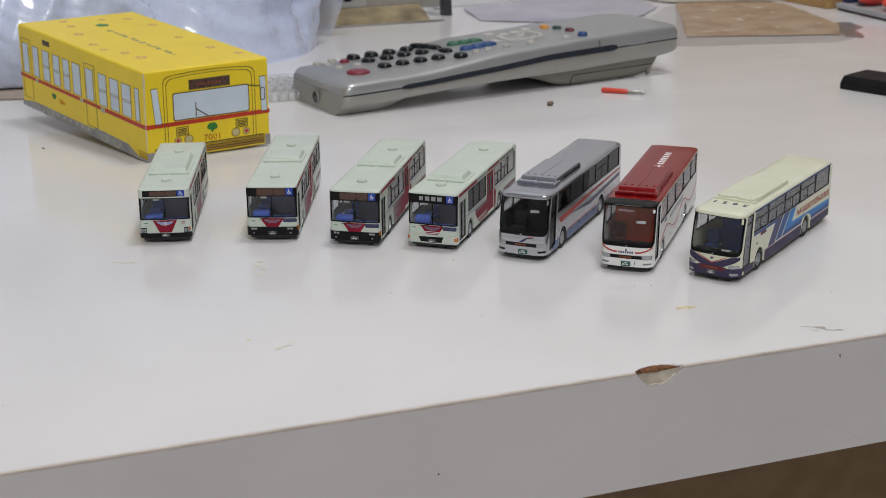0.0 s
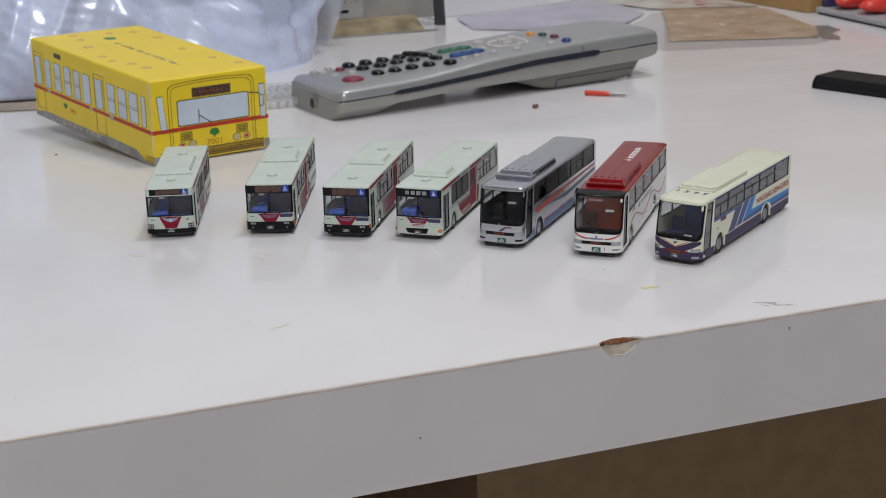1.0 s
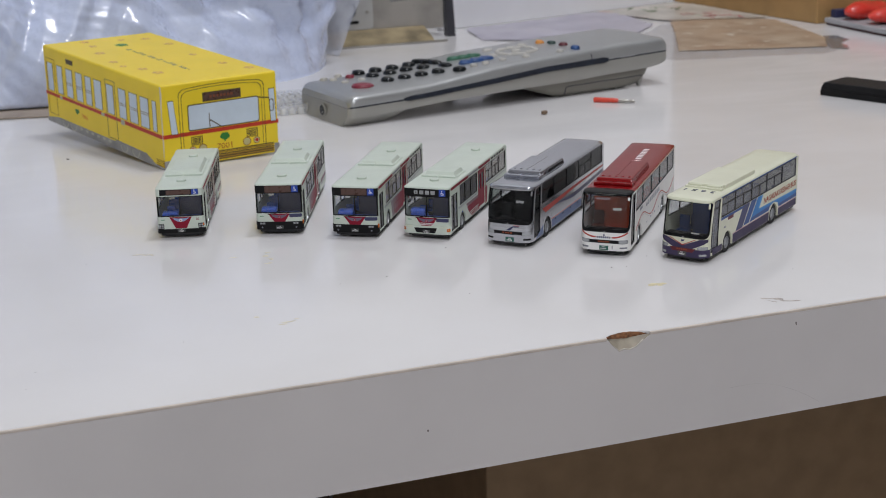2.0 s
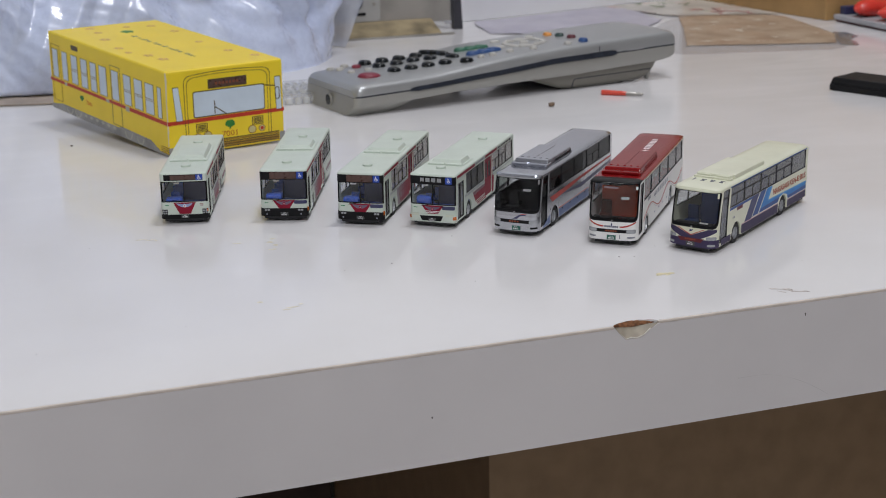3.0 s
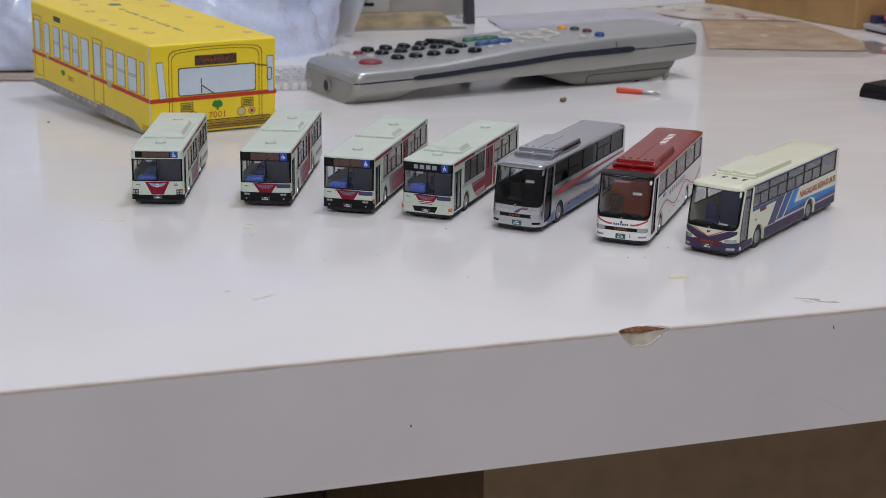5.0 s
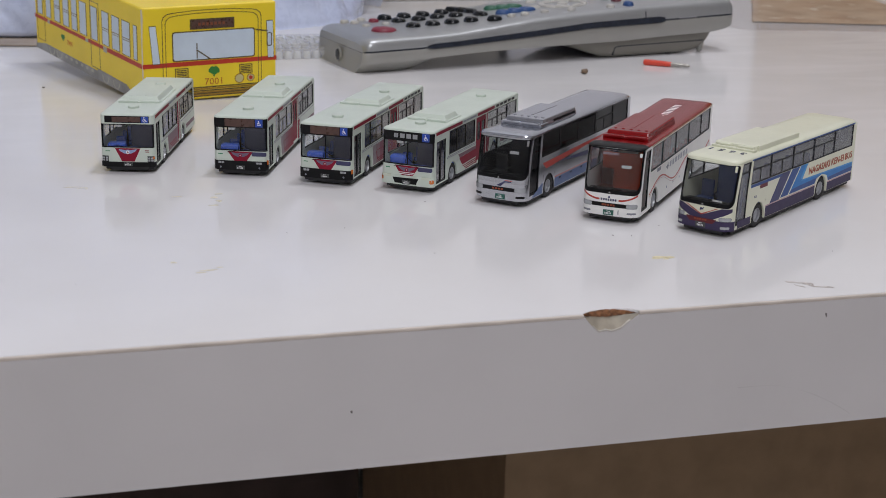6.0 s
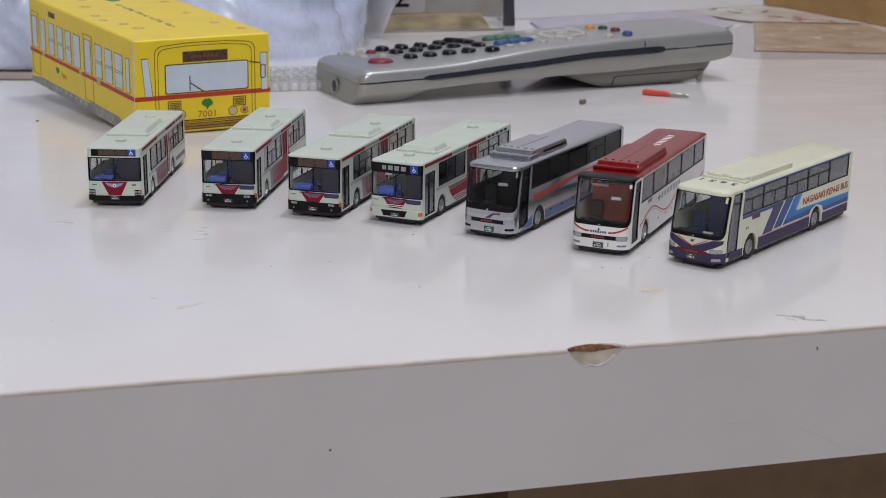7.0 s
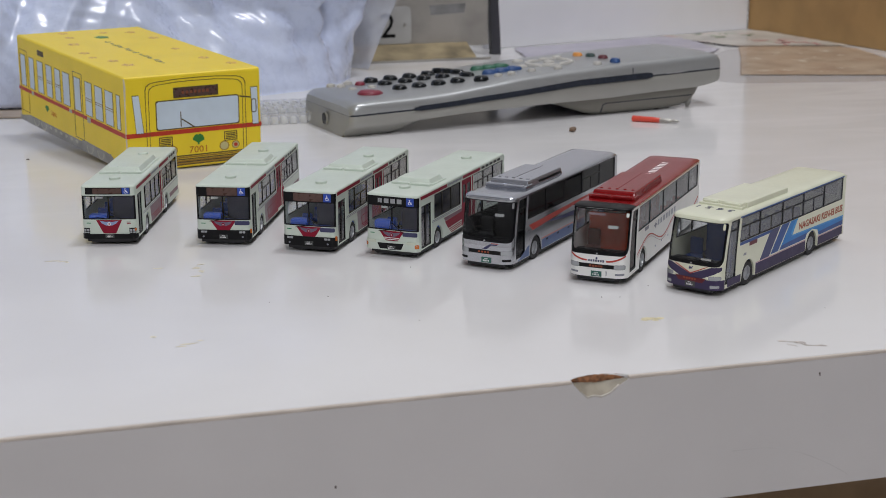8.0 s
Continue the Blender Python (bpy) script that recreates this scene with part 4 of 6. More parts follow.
            return top_ + [(u, v - h) for u, v in top_[::-1]]
        deco(bus, R, "flank_wave", ORANGE_RED, wave(8.0, 1.9, 0.4), label="thin red wave line")
        deco(bus, R, "flank_wave", PALEPINK, wave(7.1, 2.0, 0.14))
        deco(bus, R, "flank_lettering", M("pale_grey_print", (0.34, 0.36, 0.41), 0.45), *[rect(31 + 3 * k, 32.7 + 3 * k, 10.4, 12.0) for k in range(7)], d=-0.05, label="pale grey lettering bars")
        deco(bus, R, "flank_emblem", GREYLINE, [(27.0, 11.0), (28.6, 11.6), (29.2, 12.2), (29.3, 11.4), (30.4, 11.0), (29.3, 10.6), (29.2, 9.8), (28.6, 10.4)])
        deco(bus, R, "flank_plate", GREYLINE, rect(17.6, 21.4, 11.6, 12.7))
        deco(bus, R, "skirt_lamp", STEELBLUE, *[disc(29 + 7.0 * k, 4.7, 0.35, 8) for k in range(4)])
        deco(bus, Lf, "flank_wave", ORANGE_RED, rect(10, 70, 7.4, 7.7))
    else:
        deco(bus, R, "window_sill_stripe", BLUE2, rect(10.8, 30.4, 12.3, 13.15), label="blue stripe below the windows")
        deco(bus, R, "roof_edge_stripe", BLUE2, rect(9.6, L - 1.6, 20.03, 20.4), label="blue stripe along the roof edge")
        deco(bus, R, "skirt_paint", PURPLE, rect(21.0, 52.8, 2.1, 5.2), rect(61.6, L - 1.0, 2.1, 4.6), rect(4.6, 12.2, 2.1, 4.2), label="plum-blue skirt")
        deco(bus, R, "skirt_line", PALEPINK, rect(21.0, 52.8, 5.25, 5.55), rect(61.6, L - 1.0, 4.65, 4.95))
        deco(bus, R, "flank_slash", M("slate_navy_print", (0.045, 0.05, 0.14), 0.45), [(23.4, 5.6), (29.0, 5.6), (35.6, 13.15), (29.6, 13.15)])
        deco(bus, R, "flank_slash", BLUE2, [(30.0, 5.9), (34.6, 5.9), (41.6, 13.15), (36.6, 13.15)])
        deco(bus, R, "flank_slash", BLUE, [(35.6, 5.9), (52.4, 5.9), (53.4, 7.2), (57.2, 8.0), (61.0, 7.0), (62.0, 5.2), (L - 1.0, 5.2), (L - 1.0, 8.0), (43.6, 8.8), (46.8, 13.15), (42.4, 13.15)], label="bright blue swoosh")
        deco(bus, R, "flank_slash", BLUE2, [(35.6, 5.9), (52.4, 5.9), (53.4, 7.2), (54.4, 7.5), (40.0, 7.2), (36.8, 7.0)], [(61.6, 6.2), (62.0, 5.2), (L - 1.0, 5.2), (L - 1.0, 6.6)], d=-0.1)
        deco(bus, R, "flank_slash", M("light_blue_print", (0.06, 0.30, 0.62), 0.45), [(42.6, 9.3), (43.6, 8.8), (46.8, 13.15), (45.4, 13.15)], [(43.6, 8.8), (42.6, 8.5), (L - 1.0, 7.6), (L - 1.0, 8.0)], d=-0.11)
        deco(bus, R, "flank_plate", M("plum_red_print", (0.13, 0.025, 0.035), 0.5), rect(16.7, 21.2, 11.2, 12.3), d=-0.08)
        deco(bus, R, "flank_print", GREYLINE, rect(13.4, 14.0, 9.0, 9.7), rect(14.3, 14.9, 9.0, 9.7))
        wd = text_bm("NAGASAKI KEN-EI BUS", 2.9, 0.03, 0.05)
        wide = max(v.co.x for v in wd.verts) * 2
        wd = laid(wd, R, -0.06, 30.6 / wide, 1.0, 63.0, 10.4)
        part("flank_lettering", wd, M("rust_print", (0.33, 0.06, 0.02), 0.45), bus, "rust-red capital lettering on the flank")
        top_place = lambda u, v, dd: Vector((u, v, s.roof_z(u, v) - dd + 0.0))
        digits = [laid(text_bm(n, 3.4, 0.03, 0.02), top_place, -0.06, 1.2, 1.0, u, 12.0, 180) for n, u in zip("3651", (4.8, 1.5, -1.8, -5.0))]
        part("roof_number", merge(*digits), NAVY, bus, "dark fleet number on the roof")
        deco(bus, Lf, "flank_slash", BLUE2, rect(20, 70, 5.5, 9.0))
    # roof gear
    y0, y1 = {"silver": (15.0, 40.0), "red": (13.4, 42.0), "cream": (16.0, 41.0)}[style]
    if style == "cream":
        a = part("air_conditioner", merge(box(-6.2, 6.2, y0, y1, H - 0.2, H + 1.5, 0.6), box(5.6, 6.6, y0 + 2, y1 + 2, H - 0.3, H + 1.35, 0.2), box(-6.6, 6.6, y0 - 1.2, y0 + 1, H - 0.2, H + 0.6, 0.25)), roofp, bus, "cream roof air conditioner")
        for k in (-3.4, 3.4):
            part("vent_step", box(k - 2.4, k + 2.4, y0 - 0.5, y0 + 1.5, H + 0.4, H + 1.25, 0.3), roofp, a)
    else:
        a = part("air_conditioner", merge(frustum(-6.5, 6.5, y0, y1, H - 0.2, H + 2.0, 0.5, 1.2, 0.4), box(-6.7, 6.7, y0 - 1.6, y0 + 3.5, H - 0.2, H + 1.0, 0.4)), roofp, bus, "roof air conditioner")
        for k in (-3.2, 3.2):
            part("vent_step", box(k - 2.7, k + 2.7, y0 - 1.9, y0 + 0.6, H + 0.3, H + 1.2, 0.35), roofp, a)
        for k in range(-4, 5, 2):
            part("vent_knob", moved(lathe([(0.5, 0), (0.45, 0.3), (0.02, 0.36)], 10, "z"), k * 1.15, y0 + 4.0, H + 1.85), roofp, a)
        part("cooler_rail", box(-0.25, 0.25, y0 + 6, y1 - 1, H + 1.8, H + 2.1, 0.1), roofp, a)
        for sg in (-1, 1):
            part("side_grille", slab([(y0 + 8, H + 0.2), (y1 - 1, H + 0.2), (y1 - 1.6, H + 1.1), (y0 + 8, H + 1.1)], lambda u, v, dd, sg=sg: Vector((sg * (6.32 - dd), u, v)), -0.05, 0.1), BLACK if style == "silver" else roofp, a)
    if style == "red":
        top_place = lambda u, v, dd: Vector((u, v, s.roof_z(u, v) - dd))
        strokes = [rect(-1.15, 1.0, 52.8 + 2.5 * k, 54.1 + 2.5 * k) for k in range(7)]
        deco(bus, top_place, "roof_lettering", WHITE_I, *strokes, d=-0.06, label="white lettering bars on the roof")
        deco(bus, top_place, "roof_emblem", WHITE_I, [(-1.7, 50.1), (0.0, 49.6), (1.7, 50.3), (0.0, 50.4)], d=-0.07)
        deco(bus, top_place, "roof_emblem", WHITE_I, [(-0.3, 50.0), (0.1, 48.2), (0.4, 50.0), (0.1, 51.6)], d=-0.08)
        deco(bus, R, "roof_edge_line", M("gold_line", (0.4, 0.2, 0.06), 0.4), rect(9.6, L - 1.6, 20.4, 20.65))
    # inside
    sm = {"silver": SEATGREY, "red": SEATRED, "cream": COACHBLUE}[style]
    part("dashboard", box(-7.2, 7.2, 2.0, 5.0, 6.6, 9.0, 0.5), BLACK, bus)
    part("driver_seat", merge(box(-6.4, -2.2, 7.4, 10.6, 6.4, 8.4, 0.5), box(-6.2, -2.4, 9.8, 11.0, 8.2, 13.0, 0.6)), sm if style != "red" else M("dark_rust_seat", (0.10, 0.018, 0.01), 0.5), bus)
    part("partition", box(*{"silver": (-2.0, 7.2), "red": (-6.4, 7.4), "cream": (-2.4, 5.4)}[style], 12.2, 12.7, 4, 17.4, 0.2), sm, bus)
    part("cab_floor", box(-7.2, 7.2, 3.0, L - 1.5, 3.2, 3.7), DARKCAB if style != "red" else sm, bus)
    seats(bus, s, sm, tuple(18 + 7.2 * k for k in range(8)), width=4.6, h=3.4, z=7.0)
    part("notice", slab(rect(2.6, 5.4, 9.7, 10.2) if style == "cream" else rect(2.6, 5.4, 15.6, 16.4), Fr, 0.5, 0.58), WHITE_I, bus, "small white card behind the windscreen")
    if style == "red":
        part("sun_blind", slab(rect(-3.4, 1.4, 18.9, 19.5), Fr, 0.6, 0.7), PALEPINK, bus)
        part("mirror", slab(rrect(7.3, 8.0, 18.9, 20.0, 0.3), Fr, -0.5, -0.2), WHITE_P, bus, "white side mirror")
    else:
        part("mirror", slab(rrect(7.5, 8.0, 18.2, 19.8, 0.2), Fr, -0.7, -0.3), paint, bus, "side mirror")
    return bus


def spot(x, y, a, ox=0.0, oy=0.0):
    """Pose of a bus from the plan place of its front left corner and its heading."""
    return pose(x * MM, y * MM, 0, 0, 0, a) @ Matrix.Translation(((8.3 + ox) * MM, oy * MM, 0))


city_bus("mint toy city bus with white framed sign and square lamps", spot(-103.3, 156.4, -15.7), 64.5, 0)
city_bus("mint toy city bus, crimson nose shield and black bumper", spot(-69.3, 146.5, -21.1), 72.5, 1)
city_bus("mint toy city bus with black bumper and blue seats", spot(-44.7, 132.4, -31.2), 72.5, 1)
city_bus("mint toy city bus with body-coloured bumper and grey sign writing", spot(-21.4, 121.0, -37.8), 72.5, 2)
coach("silver toy coach with orange-red and navy flank stripes", spot(1.7, 100.9, -43.5), "silver")
coach("white toy coach with dark red roof and black visor", spot(26.8, 77.4, -38.9), "red")
coach("cream toy coach with blue swoosh and plum skirt", spot(49.2, 62.7, -53.7), "cream")
# ---- yellow carton printed as a bus ----
YEL = M("yellow_card", (0.86, 0.64, 0.018), 0.42, var=0.02, scale=60, bump=0.05, bscale=900, coat=0.1)
CARD_GREY = M("grey_print_skirt", (0.31, 0.305, 0.295), 0.5, var=0.12, scale=120)
PALE_BLUE = M("pale_blue_print", (0.58, 0.67, 0.76), 0.42, var=0.03)
CARD_RED = M("red_print", (0.5, 0.035, 0.01), 0.45, var=0.05)
INK = M("brown_black_ink", (0.09, 0.06, 0.02), 0.5)
OCHRE = M("ochre_ink", (0.36, 0.20, 0.01), 0.5)
THIN = M("grey_brown_ink", (0.22, 0.17, 0.06), 0.5)
BLOSSOM = M("pink_ochre_ink", (0.66, 0.40, 0.14), 0.5, var=0.15, scale=900)
CARD_GREEN = M("leaf_green_ink", (0.03, 0.2, 0.03), 0.45)
LAMP_INK = M("pale_yellow_ink", (0.52, 0.46, 0.22), 0.5)
PALE_GREY = M("pale_grey_ink", (0.45, 0.44, 0.38), 0.5)

A, B, C = Vector((-84.5, 263.7, 37.0)), Vector((-31.5, 273.5, 37.9)), Vector((-125.4, 363.3, 44.7))
A0 = Vector((-85.0, 264.0, 0.05))
B0, C0 = A0 + (B - A), A0 + (C - A)
D, D0 = C + (B - A), C0 + (B0 - A0)


def quad(p00, p10, p01, p11):
    """Places a point u, v in 0..1 on a four-cornered face, d millimetres under it."""
    n = (p10 - p00).cross(p01 - p00).normalized()
    return lambda u, v, d: (p00 * (1 - u) * (1 - v) + p10 * u * (1 - v) + p01 * (1 - u) * v + p11 * u * v) - n * d


def carton():
    e = thing("toy_carton", "yellow carton printed as a tram, tilted on the table", "box", pose(0, 0, 0))
    bm = bmesh.new()
    v = [bm.verts.new(p) for p in (A0, B0, D0, C0, A, B, D, C)]
    for f in ((0, 3, 2, 1), (4, 5, 6, 7), (0, 1, 5, 4), (1, 2, 6, 5), (2, 3, 7, 6), (3, 0, 4, 7)):
        bm.faces.new([v[k] for k in f])
    part("carton_body", bevelled(bm, 1.1, 3), YEL, e, "bright yellow card")
    F_ = quad(A0, B0, A, B)
    S_ = quad(C0, A0, C, A)
    T_ = quad(A, B, C, D)
    flip = lambda poly: [(1 - u, v) for u, v in poly]

    def pr(place, name, m, *polys, d=-0.12, label=""):
        if name in ("printed_blossom", "printed_writing", "printed_leaf", "printed_wiper"):
            return part(name, merge(*[slab(p, place, d, 0.3) for p in polys]), m, e, label)
        for p in polys:
            o = part(name, slab(p, place, d, 0.3), m, e, label)
        return o

    # front
    def ring(poly_a, poly_b, place, d):
        bm = bmesh.new()
        n = len(poly_a)
        lay = [[bm.verts.new(place(u, v, dd)) for u, v in poly] for poly in (poly_a, poly_b) for dd in (d, 0.2)]
        for k in range(n):
            j = (k + 1) % n
            bm.faces.new((lay[0][k], lay[0][j], lay[2][j], lay[2][k]))
            bm.faces.new((lay[0][k], lay[0][j], lay[1][j], lay[1][k]))
            bm.faces.new((lay[2][k], lay[2][j], lay[3][j], lay[3][k]))
        return bm

    def arch(u0, u1, v0, v1, t, r=0.07):
        out = lambda g: [(u0 + g, v0)] + [(u0 + g + (r - g * 0.3) * (1 - math.cos(radians(a))), v1 - g * 1.4 - r * 1.1 + r * 1.1 * math.sin(radians(a))) for a in (0, 30, 60, 90)] + \
            [(u0 + (u1 - u0) * k, v1 - g * 1.4 + 0.02 * math.sin(math.pi * k)) for k in (0.3, 0.5, 0.7)] + \
            [(u1 - g - (r - g * 0.3) * (1 - math.cos(radians(a))), v1 - g * 1.4 - r * 1.1 + r * 1.1 * math.sin(radians(a))) for a in (90, 60, 30, 0)] + [(u1 - g, v0)]
        return ring(out(0), out(t), F_, -0.1)

    part("printed_frame_line", arch(0.145, 0.885, 0.13, 0.93, 0.0045), INK, e)
    part("printed_frame_line", arch(0.168, 0.862, 0.13, 0.90, 0.004), INK, e)
    pr(F_, "printed_window", PALE_BLUE, rrect(0.222, 0.83, 0.425, 0.725, 0.02), label="pale blue printed windscreen")
    part("printed_window_line", ring(rrect(0.218, 0.834, 0.419, 0.731, 0.02), rrect(0.225, 0.827, 0.43, 0.72, 0.02), F_, -0.16), INK, e)
    pr(F_, "printed_window", PALE_BLUE, [(0.055, 0.80), (0.10, 0.80), (0.125, 0.41), (0.075, 0.41)], [(0.925, 0.79), (0.972, 0.79), (0.978, 0.40), (0.935, 0.40)])
    for q in ([(0.055, 0.80), (0.10, 0.80), (0.125, 0.41), (0.075, 0.41)], [(0.925, 0.79), (0.972, 0.79), (0.978, 0.40), (0.935, 0.40)]):
        cx, cy = sum(p[0] for p in q) / 4, sum(p[1] for p in q) / 4
        part("printed_window_line", ring([(cx + (u - cx) * 1.12, cy + (v - cy) * 1.04) for u, v in q], q, F_, -0.14), INK, e)
    sg = pr(F_, "printed_sign", INK, rect(0.35, 0.68, 0.745, 0.855), d=-0.13, label="brown printed destination sign")
    part("printed_sign_panel", slab(rect(0.362, 0.668, 0.757, 0.843), F_, -0.18, 0.1), SIGN, sg)
    part("printed_sign_writing", merge(*[slab(p, F_, -0.22, 0.1) for p in bars(F_, 0.41, 0.62, 0.8, 0.03, 7)]), M("dim_orange_ink", (0.22, 0.06, 0.025), 0.5), sg)
    pr(F_, "printed_stripe", CARD_RED, rect(0.0, 1.0, 0.365, 0.412), d=-0.09, label="red stripe round the carton")
    pr(F_, "printed_wiper", INK, rect(0.395, 0.402, 0.44, 0.60), [(0.40, 0.52), (0.405, 0.53), (0.50, 0.43), (0.49, 0.425)], d=-0.2)
    fan = [(0.523, 0.25)] + [(0.523 + 0.042 * math.cos(radians(a)), 0.29 + 0.06 * math.sin(radians(a)) * (1.0 if abs(a - 90) > 12 else 0.86)) for a in range(-10, 191, 12)]
    pr(F_, "printed_leaf", CARD_GREEN, fan, rect(0.517, 0.529, 0.235, 0.26), label="green fan-leaf emblem")
    part("printed_number", laid(text_bm("7001", 3.7, 0.025), F_, -0.14, 1 / 50.0, 1 / 37.0, 0.523, 0.182), M("rust_ink", (0.46, 0.13, 0.01), 0.5), e, "red printed fleet number")
    for u0 in (0.234, 0.715):
        part("printed_vent", ring(rect(u0, u0 + 0.098, 0.245, 0.345), rect(u0 + 0.006, u0 + 0.092, 0.253, 0.337), F_, -0.12), INK, e)
        pr(F_, "printed_vent_slat", INK, *[rect(u0 + 0.012, u0 + 0.086, 0.262 + 0.018 * k, 0.272 + 0.018 * k) for k in range(4)])
    for u, m in ((0.714, PALE_GREY), (0.80, CARD_RED), (0.33, PALE_GREY), (0.245, CARD_RED)):
        r = 0.037 if m is PALE_GREY else 0.03
        lp = pr(F_, "printed_lamp", OCHRE, disc(u, 0.195, r, 20, r * 1.4), d=-0.1)
        part("printed_lamp_glass", slab(disc(u, 0.195, r * 0.8, 20, r * 1.12), F_, -0.15, 0.1), LAMP_INK, lp)
        if m is CARD_RED:
            part("printed_lamp_glass", slab(disc(u, 0.195, r * 0.5, 14, r * 0.7), F_, -0.19, 0.1), CARD_RED, lp)
    pr(F_, "printed_bumper_line", INK, *[rect(0.06, 0.95, z, z + 0.012) for z in (0.122, 0.085, 0.055, 0.028)])
    pr(F_, "printed_bumper_line", OCHRE, *[rect(0.06, 0.95, z, z + 0.014) for z in (0.103, 0.068, 0.04)])
    pr(F_, "printed_skirt", CARD_GREY, rect(0.0, 0.055, 0.0, 0.10), rect(0.955, 1.0, 0.0, 0.12))
    pr(F_, "printed_mirror", INK, [(0.84, 0.715), (0.935, 0.69), (0.935, 0.678), (0.84, 0.70)])
    part("printed_mirror", ring(rrect(0.925, 0.965, 0.52, 0.67, 0.018), rrect(0.932, 0.958, 0.53, 0.66, 0.013), F_, -0.2), INK, e)
    # flank: u runs from the rear edge (0) to the front edge (1)
    wins = [(0.035, 0.081), (0.123, 0.168), (0.208, 0.26), (0.296, 0.348), (0.38, 0.428), (0.457, 0.516), (0.564, 0.617), (0.664, 0.719), (0.751, 0.811), (0.839, 0.901), (0.934, 0.96)]
    for k, (a, b) in enumerate(wins):
        w = pr(S_, "printed_window", PALE_BLUE, rect(a, b, 0.435, 0.79))
        part("printed_window_line", ring(rect(a - 0.003, b + 0.003, 0.429, 0.796), rect(a, b, 0.435, 0.79), S_, -0.15), THIN, w)
        if k in (2, 3, 4, 7, 8, 9):
            part("printed_window_bar", slab(rect(a, b, 0.61, 0.618), S_, -0.16, 0.1), THIN, w)
            part("printed_window_bar", slab(rect(a, b, 0.588, 0.595), S_, -0.16, 0.1), THIN, w)
    pr(S_, "printed_stripe", CARD_RED, rect(0.0, 0.13, 0.365, 0.405), rect(0.155, 0.5, 0.368, 0.408), rect(0.53, 0.665, 0.37, 0.41), rect(0.70, 1.0, 0.365, 0.412), d=-0.09, label="red stripe round the carton")
    pr(S_, "printed_reflector", PALE_GREY, rect(0.132, 0.153, 0.36, 0.40), rect(0.502, 0.528, 0.365, 0.40), rect(0.668, 0.697, 0.35, 0.41))
    for a, b in ((0.552, 0.634), (0.022, 0.102)):
        part("printed_door_line", ring(rect(a, b, 0.12, 0.85), rect(a + 0.003, b - 0.003, 0.127, 0.843), S_, -0.1), THIN if a > 0.5 else OCHRE, e)
    pr(S_, "printed_skirt", CARD_GREY, [(0.0, 0.0), (1.0, 0.0), (1.0, 0.02), (0.93, 0.03), (0.86, 0.115), (0.62, 0.125), (0.6, 0.10), (0.1, 0.10), (0.02, 0.06), (0.0, 0.06)], d=-0.08, label="grey printed underframe")
    for u in (0.165, 0.24, 0.68, 0.775):
        part("printed_wheel", ring([(u + 0.03 * math.cos(t), 0.085 + 0.085 * math.sin(t)) for t in [math.pi + math.pi * k / 12 for k in range(13)]],
                                   [(u + 0.024 * math.cos(t), 0.085 + 0.068 * math.sin(t)) for t in [math.pi + math.pi * k / 12 for k in range(13)]], S_, -0.14), PALE_GREY, e)
    pr(S_, "printed_skirt_dot", PALE_GREY, *[disc(0.31 + 0.05 * k, 0.07, 0.012, 8, 0.02) for k in range(6)], d=-0.12)
    pr(S_, "printed_bumper_line", OCHRE, *[rect(0.94, 1.0, 0.03 + 0.022 * k, 0.038 + 0.022 * k) for k in range(4)])
    pr(S_, "printed_sign", INK, rect(0.215, 0.275, 0.86, 0.92))
    pr(S_, "printed_leaf", CARD_GREEN, [(0.283, 0.24), (0.265, 0.28), (0.27, 0.31), (0.296, 0.31), (0.301, 0.28)])
    part("printed_number", laid(text_bm("7001", 3.0, 0.03), S_, -0.12, 1 / 107.0, 1 / 37.0, 0.35, 0.245), M("orange_ink", (0.66, 0.2, 0.02), 0.5), e)
    part("worn_edge", slab([(0.0, 0.12), (0.006, 0.3), (0.004, 0.62), (0.011, 0.9), (0.005, 0.985), (-0.004, 0.985), (-0.004, 0.12)], F_, -0.05, 0.1), M("bare_card", (0.62, 0.56, 0.42), 0.7), e, "worn pale carton edge")
    # top
    random.seed(11)
    for u, v in ((0.138, 0.498), (0.196, 0.312), (0.224, 0.217), (0.329, 0.942), (0.815, 0.87), (0.866, 0.715), (0.801, 0.458), (0.819, 0.244), (0.896, 0.111), (0.212, 0.69), (0.12, 0.40), (0.3, 0.84), (0.62, 0.9)):
        r, petals = random.uniform(0.032, 0.05), []
        for k in range(5):
            a = 2 * math.pi * k / 5 + 0.4
            petals.append(disc(u + r * 0.62 * math.cos(a), v + r * 0.31 * math.sin(a), r * 0.36, 9, r * 0.18))
        pr(T_, "printed_blossom", BLOSSOM, *petals, d=-0.08)
    pr(T_, "printed_leaf", CARD_GREEN, [(0.49, 0.78), (0.47, 0.81), (0.52, 0.83), (0.58, 0.81), (0.56, 0.78)], d=-0.1)
    pr(T_, "printed_writing", M("grey_blue_ink", (0.30, 0.27, 0.14), 0.5), *[rect(0.468 - 0.006 * ((k * 7) % 3), 0.483 + 0.006 * ((k * 5) % 4), 0.20 + 0.021 * k, 0.20 + 0.021 * k + (0.006, 0.013, 0.009, 0.015)[(k * 3) % 4]) for k in range(25) if k % 6 != 4], d=-0.1, label="dark unreadable line of print")
    return e


carton()

